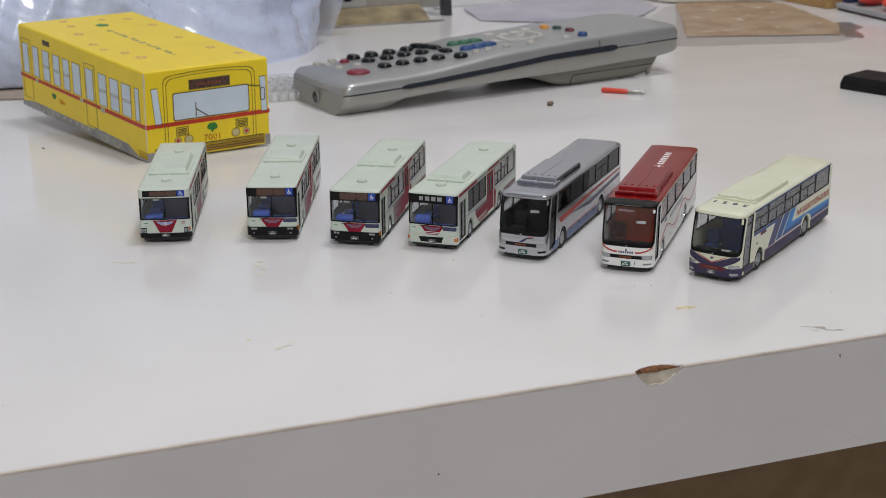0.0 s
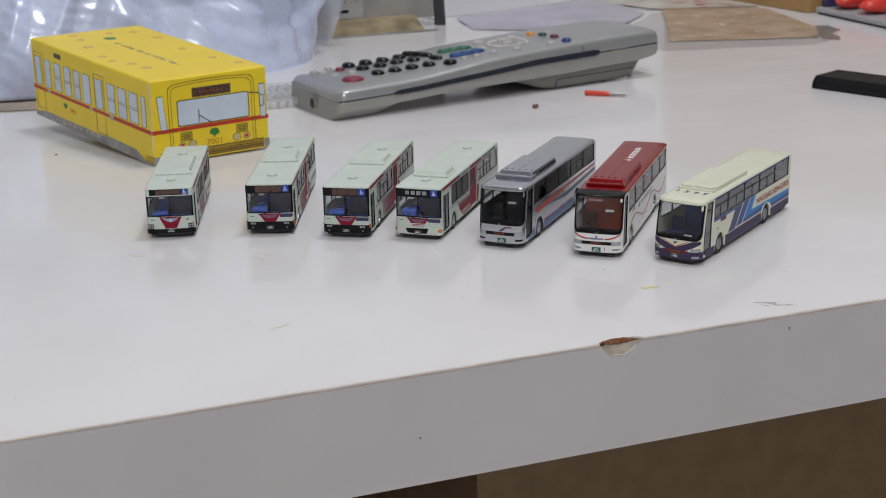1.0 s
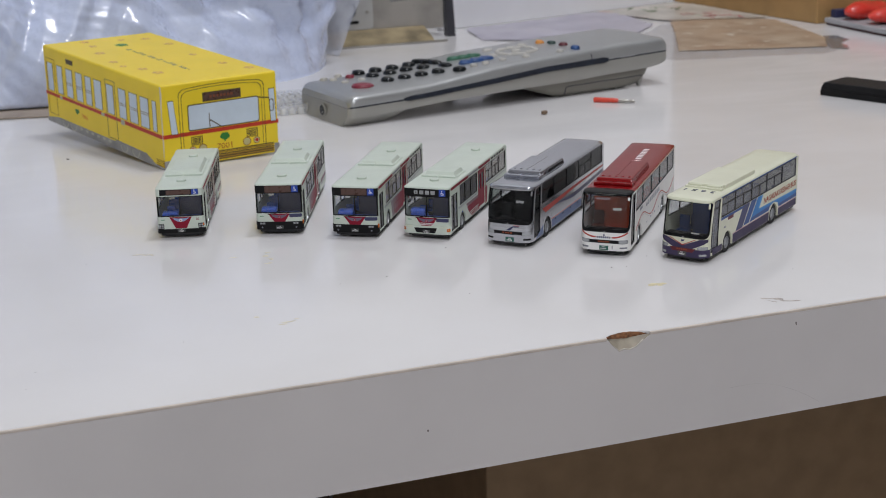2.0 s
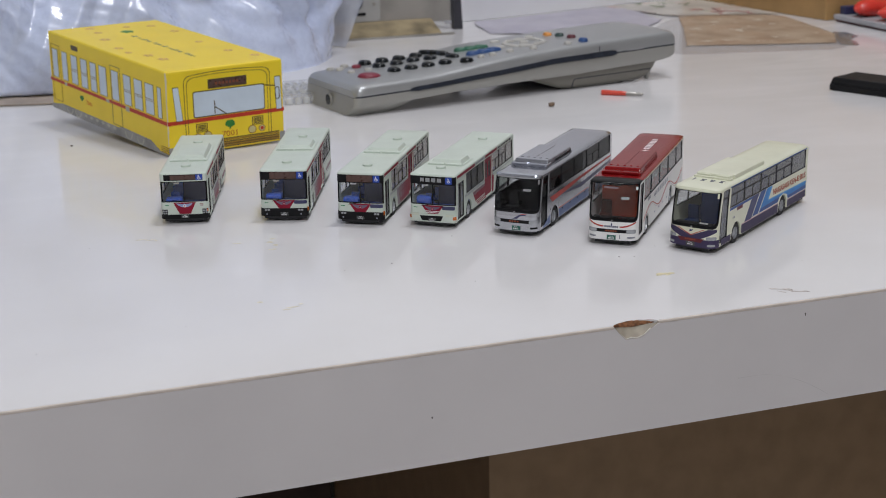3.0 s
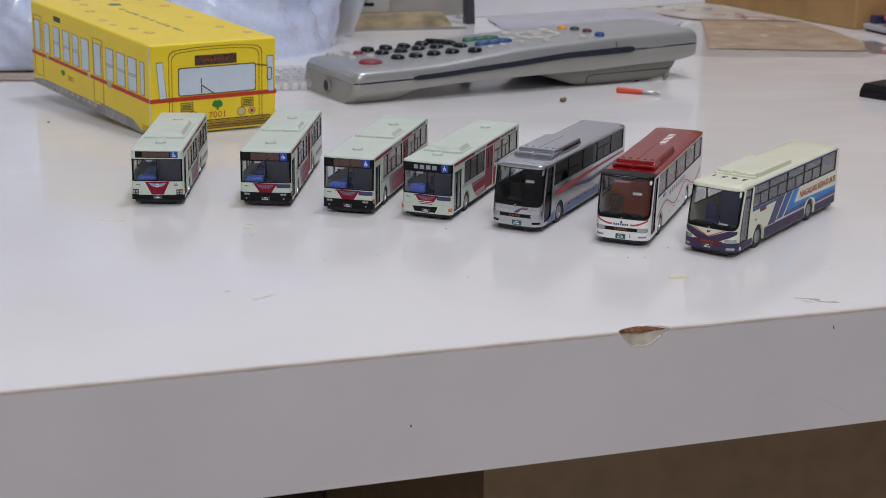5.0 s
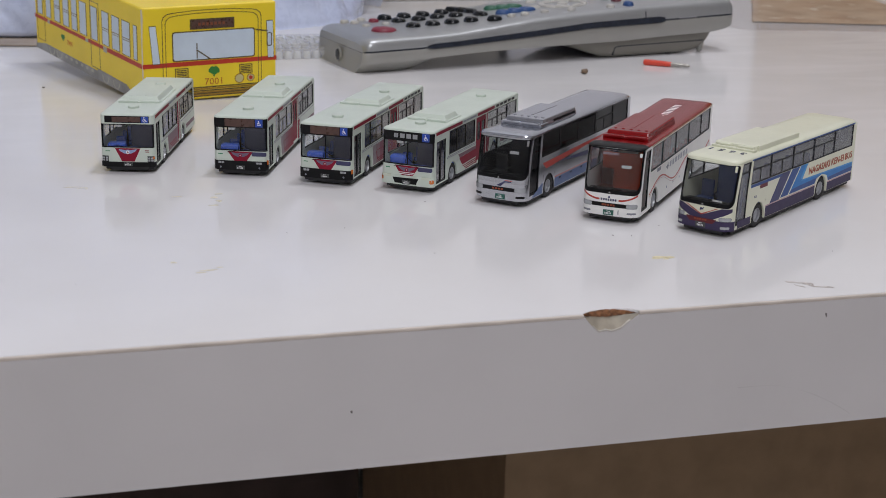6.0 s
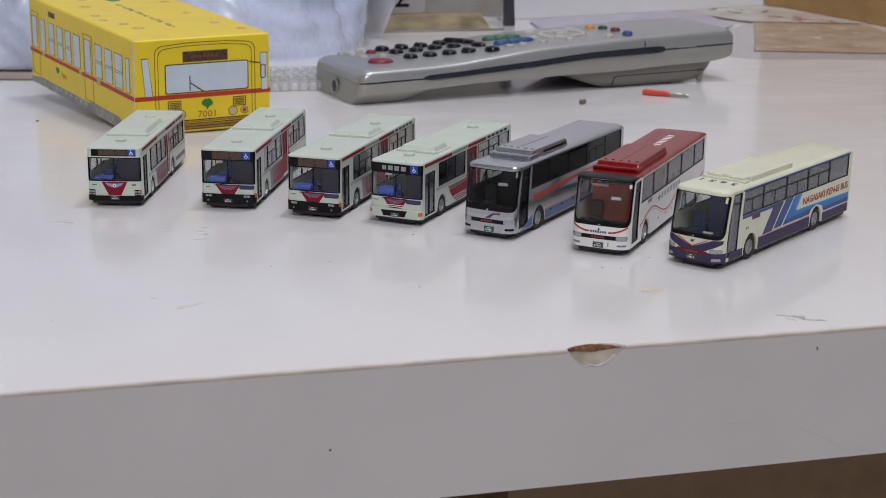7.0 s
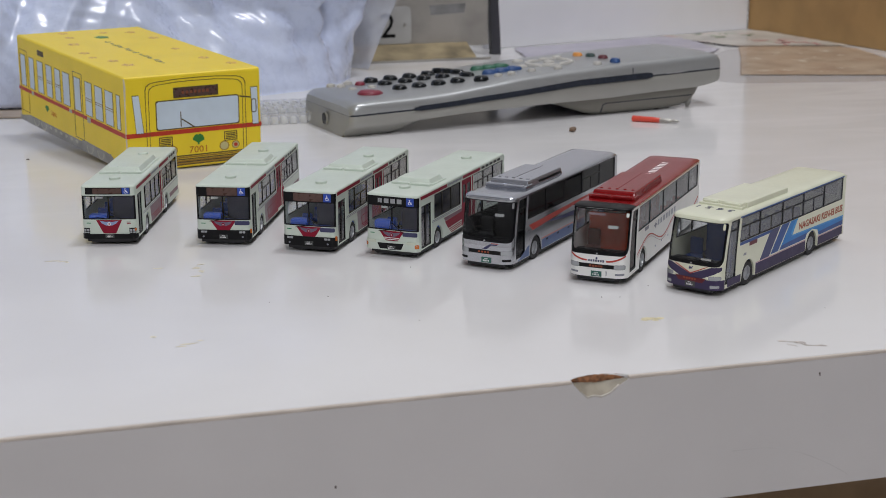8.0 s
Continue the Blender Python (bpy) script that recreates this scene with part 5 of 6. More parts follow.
# ---- remote control ----
R_TOP = M("silver_grey_plastic", (0.385, 0.395, 0.40), 0.33, metal=0.55, var=0.02, scale=40, rvar=0.03, bump=0.02, bscale=3500)
R_LOW = M("warm_grey_plastic", (0.36, 0.355, 0.33), 0.36, metal=0.3, var=0.02, scale=40, rvar=0.03, bump=0.02, bscale=3500)
R_STRIP = M("slate_rubber_strip", (0.018, 0.023, 0.036), 0.55, var=0.2, scale=700, bump=0.25, bscale=1500, spec=0.3)
KEY_BLACK = M("black_key_rubber", (0.008, 0.010, 0.012), 0.22, var=0.1, spec=0.28)
KEY_RED = M("maroon_key", (0.22, 0.022, 0.045), 0.45, var=0.06)
KEY_CREAM = M("cream_key", (0.47, 0.455, 0.425), 0.5, var=0.05)
KEY_GREEN = M("green_key", (0.03, 0.125, 0.075), 0.45, var=0.06)
KEY_BLUE = M("blue_key", (0.025, 0.075, 0.22), 0.45, var=0.06)
KEY_ORANGE = M("orange_key", (0.66, 0.28, 0.06), 0.45, var=0.06)
RW = 57.0


def r_top(x):
    return float(np.interp(x, [0, 33, 49, 66, 86, 100, 121, 146, 172, 192], [15.0, 15.8, 16.7, 18.6, 20.9, 21.8, 22.8, 24.0, 24.7, 25.2]))


def r_seam(x):
    return float(np.interp(x, [0, 31, 48, 64.5, 85, 116, 157, 197], [10.0, 10.7, 11.5, 12.7, 14.0, 16.5, 17.6, 18.7]))


def r_side(x):
    return float(np.interp(x, [0, 16, 31, 58, 85, 105, 134, 156, 183, 192, 197.5], [4.5, 4.8, 5.4, 6.9, 7.6, 7.9, 8.3, 9.4, 10.1, 11.2, 13.4]))


def loft(sections):
    bm = bmesh.new()
    rings = [[bm.verts.new(p) for p in s] for s in sections]
    n = len(rings[0])
    for p, q in zip(rings, rings[1:]):
        for k in range(n):
            bm.faces.new((p[k], p[(k + 1) % n], q[(k + 1) % n], q[k]))
    bm.faces.new(rings[0])
    bm.faces.new(rings[-1][::-1])
    return bm


def remote():
    e = thing("remote_control", "silver-grey television remote with dark and coloured keys", "remote control", pose(0.011, 0.313, 0, 0, 0, 11))
    xs = [0.0, 0.3, 0.9, 2.0, 3.5, 6.0, 10, 15, 20, 24, 28, 32, 36, 42, 49, 57, 66, 76, 86, 100, 110, 121, 134, 146, 160, 172, 183, 189, 193, 195.5, 197, 197.6]

    def inset(x):
        return 1.9 * max(0, 1 - x / 3.5) ** 2.2 + 1.8 * max(0, 1 - (197.6 - x) / 3.0) ** 2.2

    def bent(x, y, z):
        """The near end bows outwards and leans out towards the table."""
        near = max(0.0, 1 - x / 22)
        return (x + 1.6 * near - near * 2.4 * (1 - ((y - RW / 2) / (RW / 2)) ** 2) - near * 1.0 * max(0.0, 1 - z / 10), y, z)

    up, low = [], []
    for x in xs:
        i, s = inset(x), r_seam(x)
        t = r_top(x) - 2.2 * max(0, 1 - x / 5.0) ** 2 - 2.0 * max(0, 1 - (197.6 - x) / 3.5) ** 2
        edge = [(0.0, -3.4), (0.3, -2.2), (0.9, -1.2), (2.0, -0.45), (3.6, -0.05), (6.0, 0.2)]
        ring_ = [(x, i, s)] + [(x, i + dy, t + dz) for dy, dz in edge] + [(x, RW * 0.25, t + 0.5), (x, RW * 0.5, t + 0.7), (x, RW * 0.75, t + 0.5)] + \
                [(x, RW - i - dy, t + dz) for dy, dz in edge[::-1]] + [(x, RW - i, s)]
        up.append([bent(*p) for p in ring_])
        sb = r_side(x)
        zb = float(np.interp(x, [0, 22, 27, 31, 36], [0.1, 0.1, 1.4, 3.2, 5.2])) if x < 36 else sb - 0.5
        ch = float(np.interp(x, [0, 4, 24, 36, 190], [4.6, 4.8, 5.0, 2.5, 2.0]))
        half = [(i + 0.25, s - 0.62), (i + 0.05, s - 0.9), (i + 0.1, sb + 0.5), (i + 0.35, sb), (i + ch, zb + 0.35), (i + ch + 1.0, zb)]
        low.append([bent(x, y, z) for y, z in half] + [bent(x, RW - y, z) for y, z in half[::-1]])
    seam = []
    for x in xs:
        i = inset(x) + 0.16
        seam.append([bent(x, y, z) for y, z in ((i, r_seam(x) + 0.05), (i, r_seam(x) - 0.8), (RW - i, r_seam(x) - 0.8), (RW - i, r_seam(x) + 0.05))])
    part("seam_line", loft(seam), R_STRIP, e, "dark seam between the shells")
    part("upper_shell", loft(up), R_TOP, e, "silver-grey upper shell", True)
    part("lower_shell", loft(low), R_LOW, e, "warm grey lower shell", True)
    hump = []
    for x, zb, i in ((105.5, 7.2, 8), (107, 6.3, 5.5), (110, 5.2, 4.6), (115, 3.6, 3.6), (119, 2.3, 3.0), (123, 1.1, 2.7), (127.5, 0.5, 2.6), (131, 0.35, 2.6), (166, 0.4, 2.6), (174, 0.9, 2.6), (178, 1.6, 2.7), (181, 3.2, 2.8), (184, 5.6, 3.0), (186.4, 9.0, 3.4)):
        top = max(r_side(x) + 0.6, zb + 0.8)
        half = [(i - 0.5, top), (i - 0.1, zb + 2.6), (i + 0.35, zb + 1.0), (i + 1.2, zb + 0.25), (i + 2.4, zb)]
        hump.append([(x, y, z) for y, z in half] + [(x, RW - y, z) for y, z in half[::-1]])
    # plastic darker than the lower shell, so the hump's shade is in its colour
    part("battery_hump", loft(hump), M("shaded_hump_plastic", (0.19, 0.18, 0.155), 0.4, metal=0.15, var=0.02, scale=40, rvar=0.03), e, "battery hump, olive-grey with its shade put into the colour", True)
    part("battery_lid_line", slab([(129.4, 1.4), (129.8, 1.3), (131.0, 4.9), (133.0, 5.25), (181.5, 5.9), (181.5, 6.3), (132.6, 5.7), (130.6, 5.2)], lambda u, v, d: Vector((u, 2.35 + d, v)), -0.05, 0.6), R_STRIP, e)
    for y in (5.2, RW - 5.2):
        part("foot", moved(lathe([(0.7, 0), (1.1, 0.4), (1.9, 2.6), (2.4, 5.4)], 12, "z"), 181.6, y + 0.6, 0.0), R_LOW, e, smooth=True)
        part("foot", moved(lathe([(1.7, 0), (2.0, 0.2), (2.0, 1.2)], 12, "z"), 163.2, y + 0.8, 0.0), KEY_BLACK, e)
    for sd in (-1, 1):
        pl = (lambda u, v, d: Vector((u, d, v))) if sd < 0 else (lambda u, v, d: Vector((u, RW - d, v)))
        us = [31.6 + 125 * k / 40 for k in range(41)]
        half = lambda u: (1.05 + 0.45 * (u - 31) / 126) * min(1.0, max(0.25, (u - 31.2) / 1.5), max(0.25, (157.2 - u) / 1.5)) ** 0.5
        part("grip_strip", slab([(u, r_seam(u) - half(u)) for u in us] + [(u, r_seam(u) + half(u)) for u in us[::-1]], pl, -0.5, 0.4), R_STRIP, e, "slate rubber grip strip")
        part("slot", slab([(165, r_seam(165) - 0.25), (175, r_seam(175) - 0.25), (175, r_seam(175) + 0.3), (165, r_seam(165) + 0.3)], pl, -0.08, 0.3), CHROME, e)
        part("cover_gap", slab([(145.5, r_seam(146) + 1.2), (145.95, r_seam(146) + 1.2), (145.8, 21.6), (145.3, 21.6)], pl, -0.04, 0.3), R_STRIP, e)
    part("sensor_ring", moved(lathe([(3.3, 1.2), (3.3, 0.45), (3.05, 0.3), (2.8, 0.32), (2.6, 0.6)], 24, "x"), -0.85, 28.0, 5.0), R_LOW, e, smooth=True)
    part("sensor_window", moved(lathe([(2.6, 0.35), (2.6, 0.6), (1.4, 0.9)], 20, "x"), -0.85, 28.0, 5.0), KEY_BLACK, e, "dark sensor window")
    # keys
    def key(x, y, rx, ry, h, m, turn=0, name="key"):
        bm = lathe([(1.08, -0.6), (1.06, 0.1), (0.97, 0.55), (0.82, 0.88), (0.55, 1.0), (0.3, 0.93), (0.02, 0.9)], 20, "z")
        bm.transform(Matrix.Translation((x, y, r_top(x) + 0.45)) @ Matrix.Rotation(math.atan(0.04), 4, "Y") @ Matrix.Rotation(radians(turn), 4, "Z") @ Matrix.Diagonal((rx, ry, h, 1)))
        return part(name, bm, m, e, smooth=True)

    key(18.6, 19.2, 5.6, 5.2, 1.6, KEY_RED, 0, "power_key")
    key(25.0, 46.6, 2.3, 2.3, 1.5, KEY_RED)
    for x, y in ((33.3, 53.1), (42.9, 52.2), (51.7, 49.7), (60.2, 46.9), (35.1, 40.5), (44.8, 39.3), (54.2, 38.6), (62.1, 34.5), (35.1, 23.8), (44.4, 22.7), (53.4, 21.0), (61.8, 18.1)):
        k = key(x, y, 3.3, 3.7, 1.9, KEY_BLACK, 0, "number_key")
        part("key_print", moved(lathe([(0.5, 0), (0.5, 0.06)], 6, "z"), x - 0.8, y - 1.2, r_top(x) + 2.25), WHITE_I, k)
    key(70.8, 11.8, 3.4, 3.4, 1.9, KEY_BLACK, -20, "number_key")
    for x, y, t in ((67.6, 48.5, -40), (69.6, 43.6, -60), (71.2, 37.6, -75), (71.2, 27.0, -75)):
        key(x, y, 4.3, 2.6, 1.8, KEY_BLACK, t, "rocker_key")
    for x, y in ((82.0, 35.6), (86.6, 33.6), (92.0, 32.8)):
        key(x, y, 4.2, 2.7, 1.7, KEY_GREEN, -12)
    for x, y in ((81.0, 21.6), (86.6, 20.6), (92.4, 20.6)):
        key(x, y, 4.2, 2.8, 1.8, KEY_BLUE, -8)
    for x, y in ((12.1, 50.9), (15.2, 46.0), (16.4, 34.8), (26.3, 35.3), (21.7, 54.0), (80.0, 12.7), (86.4, 11.6), (97.0, 11.6), (130.5, 7.7), (110.0, 9.4)):
        key(x, y, 2.0, 1.9, 1.2, KEY_CREAM)
    for k in range(8):
        a = 2 * math.pi * (k + 0.5) / 8
        key(115 + 10.5 * math.cos(a), 26.5 + 9.0 * math.sin(a), 4.5, 1.7, 1.2, KEY_CREAM, math.degrees(a) + 90, "ring_key")
    for x, y in ((115, 26.5), (105.5, 40.5), (126.0, 38.0), (98.6, 24.0)):
        key(x, y, 2.8, 2.1, 1.3, KEY_CREAM)
    for x, y, m in ((137.0, 36.5, KEY_ORANGE), (140.3, 29.9, M("dark_green_key", (0.03, 0.06, 0.055), 0.45)), (141.7, 20.7, M("plum_key", (0.13, 0.03, 0.04), 0.45)), (140.4, 7.7, KEY_BLUE)):
        key(x, y, 2.3, 2.6, 1.7, m, 0, "colour_key")
    part("key_print", merge(moved(box(-1.2, 1.2, -0.8, 0.8, 0, 0.08), 8.4, 15.7, r_top(8) + 0.3), moved(box(-1.0, 1.0, -0.8, 0.8, 0, 0.08), 8.6, 12.2, r_top(8) + 0.28)), GREYLINE, e)
    return e


remote()

# ---- crumpled plastic bag ----
def bag_material():
    m = M("thin_white_plastic", (0.57, 0.63, 0.80), 0.28, var=0.05, scale=14, bump=0.06, bscale=260, coat=0.8, tint=(0.48, 0.54, 0.74))
    b = m.node_tree.nodes["Principled BSDF"]
    b.inputs["Subsurface Weight"].default_value = 0.05
    b.inputs["Subsurface Radius"].default_value = (0.01, 0.012, 0.016)
    return m


def plastic_bag():
    """A slumped thin bag: soft bulges under sharp, local, roughly straight creases."""
    NU, NV = 800, 210
    cx, cy, rx, ry, hh = -156.0, 560.0, 209.0, 118.0, 190.0
    a = np.linspace(0, 2 * math.pi, NU, endpoint=False)[None, :]
    a = a + 0.62 * np.sin(a - 1.5 * math.pi + math.pi)
    f = np.linspace(0, 1, NV + 1)[:, None]
    c, si = np.cos(a), np.sin(a)
    k = (np.abs(c) ** 4 + np.abs(si) ** 4) ** -0.25
    w = np.clip(np.cos(f * math.pi / 2), 0, 1) ** 0.55
    P = np.stack([cx + rx * k * c * w * (1 + 0.12 * np.sin(f * 2.2)), cy + ry * k * si * w, hh * np.sin(f * math.pi / 2) ** 0.9 + 0 * a], -1)
    out = np.stack([c + 0 * f, si + 0 * f, 0.35 * f + 0 * a], -1)
    out /= np.linalg.norm(out, axis=-1, keepdims=True)

    def soft_noise(scale, shift):
        """Smooth noise on the coarse bag, filled in between by straight steps."""
        g = np.array([[noise.noise(Vector(P[j, i].tolist()) * scale + Vector((shift, 2 * shift, 5))) for i in range(0, NU, 4)] for j in range(0, NV + 1, 2)])
        g = np.concatenate([g, g[:, :1]], 1)
        g = np.apply_along_axis(lambda r: np.interp(np.arange(NU), np.arange(0, NU + 1, 4), r), 1, g)
        return np.apply_along_axis(lambda r: np.interp(np.arange(NV + 1), np.arange(0, NV + 1, 2), r), 0, g)

    warp = np.stack([soft_noise(0.014, 3.0), soft_noise(0.014, 8.0), soft_noise(0.014, 14.0)], -1) * 9
    Q = P + warp
    rng = np.random.default_rng(12)
    h = soft_noise(0.008, 1.0) * 26 - 3
    masks = [soft_noise(0.011, 20.0 + 5 * n) for n in range(5)]
    for n, (lam, slope) in enumerate([(120, 0.34), (86, 0.38), (64, 0.40), (52, 0.40), (40, 0.44), (33, 0.46), (28, 0.48), (24, 0.5), (20, 0.5), (17, 0.5), (14, 0.48), (12, 0.46), (10, 0.42), (8.5, 0.36), (7, 0.3), (6, 0.24)]):
        d = rng.normal(size=3) * (1.0, 1.0, 0.75)
        d /= np.linalg.norm(d)
        wave = np.arcsin(0.985 * np.sin(2 * math.pi * (Q @ d / lam + rng.uniform()))) / math.pi
        m = np.clip((masks[n % 5] * (-1 if n % 2 else 1) + (0.3 if n < 4 else 0.16)) * 3.0, 0, 1)
        h += wave * m * slope * lam * 0.5
    amp = np.minimum(1.0, 0.15 + f * 7)
    P = P + out * (h * amp)[..., None]
    P[..., 0] += np.clip(c, 0, 1) ** 3 * 16 * np.clip(P[..., 2] / 48, None, 1.0)
    P[..., 2] = np.clip(P[..., 2], 0, None)
    under = P[:1] * (1, 1, 0)
    free = np.clip((-70 - P[..., 0]) / 30, 0, 1) * np.clip((520 - P[..., 1]) / 30, 0, 1) * np.clip(1 - P[..., 2] / 60, 0, 1)
    P[..., 2] += 2.4 * free
    P[..., 1] -= 8.0 * free
    P = np.concatenate([under, P], 0)
    faces = [(j * NU + i, j * NU + (i + 1) % NU, (j + 1) * NU + (i + 1) % NU, (j + 1) * NU + i) for j in range(NV + 1) for i in range(NU)]
    me = bpy.data.meshes.new("plastic_bag")
    me.from_pydata((P.reshape(-1, 3) * MM).tolist(), [], faces)
    me.update()
    for pl in me.polygons:
        pl.use_smooth = True
    me.materials.append(bag_material())
    bag = thing("plastic_bag", "crumpled blue-white plastic bag on the table", "plastic bag", pose(0, 0, 0))
    body = new("bag_film", me)
    body.parent = bag
    # a thin pleat that hangs free at the end of the bag
    bm = bmesh.new()
    rows = []
    for j in range(15):
        z = 0.6 + 92 * (j / 14) ** 1.1
        x0, x1 = 55 - 0.25 * z, 65.5 + 0.43 * z
        rows.append([bm.verts.new((x0 + (x1 - x0) * k / 10, 537 + 5.0 * math.sin(k / 10 * 4.2 + z * 0.02) + 1.2 * math.sin(z * 0.19 + k) - 0.05 * z, z)) for k in range(11)])
    for p, q in zip(rows, rows[1:]):
        for k in range(10):
            bm.faces.new((p[k], p[k + 1], q[k + 1], q[k]))
    part("bag_pleat", bm, milky("thin_clear_film", (0.62, 0.65, 0.74), 0.42, 0.2), bag, "half-clear hanging pleat of film", True)
    return bag


plastic_bag()

# a flat card that the bag lies on
card = thing("flat_card", "flat grey-brown card lying under the plastic bag", "card", pose(-0.3, 0.449, 0.0003, 0, 0, -12))
part("card_or_gap_sheet", box(0, 186, 0, 60, 0, 0.7, 0.15), M("grey_brown_card", (0.36, 0.30, 0.25), 0.7, var=0.1, scale=40, bump=0.1), card)

# ---- clear blister tray under the carton's rear ----
CLEAR = milky("clear_plastic", (0.72, 0.73, 0.75), 0.78, 0.1)
CELLS = milky("frosted_cell_plastic", (0.82, 0.83, 0.85), 0.35, 0.1)
tray = thing("blister_tray", "clear plastic blister tray with rounded cells", "tray", pose(0, 0, 0))
TY, TZ = 360.0, 5.4
part("tray_sheet", box(-96, 12, TY, TY + 40, TZ - 0.6, TZ, 0.2), CLEAR, tray)
part("tray_wall", merge(box(-96, 12, TY - 0.6, TY, 0.1, TZ), box(-96, 12, TY + 40, TY + 40.6, 0.1, TZ), box(12, 12.8, TY, TY + 40, 0.1, TZ), box(-96.8, -96, TY, TY + 40, 0.1, TZ)), CLEAR, tray)
for kx in range(15):
    x = -54.0 + kx * 4.4
    for ky_ in range(2):
        y = TY + 9.5 + 15 * ky_
        outer, inner = rrect(x - 2.0, x + 2.0, y - 4.6, y + 4.6, 1.4), rrect(x - 1.45, x + 1.45, y - 3.8, y + 3.8, 1.0)
        bm = bmesh.new()
        lay = [[bm.verts.new((u, v, z)) for u, v in poly] for poly, z in ((outer, TZ), (outer, TZ + 0.9), (inner, TZ + 0.9), (inner, TZ - 2.6))]
        n = len(outer)
        for p, q in zip(lay, lay[1:]):
            for k in range(n):
                bm.faces.new((p[k], p[(k + 1) % n], q[(k + 1) % n], q[k]))
        part("cell", bm, CELLS, tray, smooth=True)
    part("cell_rib", moved(lathe([(0.4, 0.2), (2.1, 0.2), (2.0, 2.6), (1.5, 3.6), (0.05, 4.0)], 12, "z"), x, TY + 0.8, 0), CELLS, tray, smooth=True)

# ---- display stand with the number card ----
STEEL = M("brushed_silver_sheet", (0.42, 0.40, 0.37), 0.35, metal=0.7, var=0.1, scale=40)
TAN = M("tan_worn_board", (0.30, 0.24, 0.14), 0.6, var=0.25, scale=60)
CARDW = M("white_number_card", (0.48, 0.48, 0.47), 0.4, var=0.03)
stand = thing("display_stand", "worn silver stand with a tan ledge and number card", "stand", pose(0, 0, 0))
led = lambda u, v, d: Vector((d, u, v))
part("ledge", slab([(562, 0), (562, 1.6), (584, 8.5), (590, 8.5), (590, 0)], led, 58, 141), TAN, stand, "tan worn ledge")
part("ledge_trim", box(56, 150, 561, 563, 0, 1.4, 0.3), STEEL, stand)
part("back_plate", box(58, 156, 586, 589, 6, 95, 0.5), STEEL, stand, "silver back plate")
part("side_post", slab([(157.5, 0), (163.5, 0), (158.5, 95), (155.5, 95)], lambda u, v, d: Vector((u, d, v)), 583, 590), M("charcoal_post", (0.035, 0.035, 0.045), 0.5), stand, "dark side post")
nc = part("number_card", slab(rrect(70, 105, 9, 32, 2.5), lambda u, v, d: Vector((u, 585.4 + d, v)), -0.4, 0.6), CARDW, stand, "white number card")
part("card_number", laid(text_bm("2", 22, 0.05), lambda u, v, d: Vector((u, 585.0 + d, v)), -0.1, 1, 1, 90, 19.5), BLACK, nc)
part("card_rivet", moved(lathe([(1.2, 0), (1.0, 0.5)], 12, "z"), 0, 0, 0, Matrix.Translation((101, 584.9, 20.5)) @ Matrix.Rotation(math.pi / 2, 4, "X")), STEEL, nc)
part("plate_smudge", slab([(118, 26), (140, 27), (141, 33), (117, 32)], lambda u, v, d: Vector((u, 586 + d, v)), -0.05, 0.2), M("grey_smudge", (0.25, 0.25, 0.25), 0.4, var=0.2, scale=90), stand)

# ---- white board, boxes and papers at the back ----
BOARD = M("white_board_paint", (0.82, 0.83, 0.865), 0.5, var=0.03, scale=12)
brd = thing("white_board", "plain white board standing at the back of the table", "board", pose(0.163, 0.612, 0, 0, 0, 15.5))
part("board_panel", box(0, 226, 0, 6, 0, 260, 1.0), BOARD, brd)
CARDB = M("brown_cardboard", (0.42, 0.255, 0.10), 0.75, var=0.06, scale=40, bump=0.2, bscale=600)
cb = thing("cardboard_box", "plain brown cardboard box at the back of the table", "box", pose(0.4045, 0.508, 0, 0, 0, 7.6))
part("box_body", box(0, 190, 0, 168, 0, 150, 1.2), CARDB, cb)
part("box_flap", box(-0.5, 190.5, -0.5, 84, 150.1, 151.6, 0.4), CARDB, cb)
part("box_flap", box(-0.5, 190.5, 84.6, 168.5, 150.1, 151.6, 0.4), CARDB, cb)


def sheet(name, label, cat, outline, m, z0, amp, seed, step=4.0, thick=0.12):
    """A thin wavy sheet lying on the table, cut to an outline."""
    xs, ys = [p[0] for p in outline], [p[1] for p in outline]

    def inside(x, y):
        odd = False
        for (x0, y0), (x1, y1) in zip(outline, outline[1:] + outline[:1]):
            if (y0 > y) != (y1 > y) and x < (x1 - x0) * (y - y0) / (y1 - y0) + x0:
                odd = not odd
        return odd

    bm, grid = bmesh.new(), {}
    nx, ny = int((max(xs) - min(xs)) / step) + 1, int((max(ys) - min(ys)) / step) + 1

    def at(i, j):
        if (i, j) not in grid:
            x, y = min(xs) + i * step, min(ys) + j * step
            h = noise.noise(Vector((x * 0.02, y * 0.02, seed))) * amp + abs(noise.noise(Vector((x * 0.06, y * 0.06, seed + 5)))) * amp * 0.6
            grid[i, j] = bm.verts.new((x, y, z0 + max(0.0, h + amp * 0.3)))
        return grid[i, j]

    for i in range(nx):
        for j in range(ny):
            if inside(min(xs) + (i + 0.5) * step, min(ys) + (j + 0.5) * step):
                bm.faces.new((at(i, j), at(i + 1, j), at(i + 1, j + 1), at(i, j + 1)))
    geo = bmesh.ops.extrude_face_region(bm, geom=bm.faces[:])
    bmesh.ops.translate(bm, verts=[v for v in geo["geom"] if isinstance(v, bmesh.types.BMVert)], vec=(0, 0, thick))
    return tagged(obj(name, bm, m, smooth=True), label, cat)


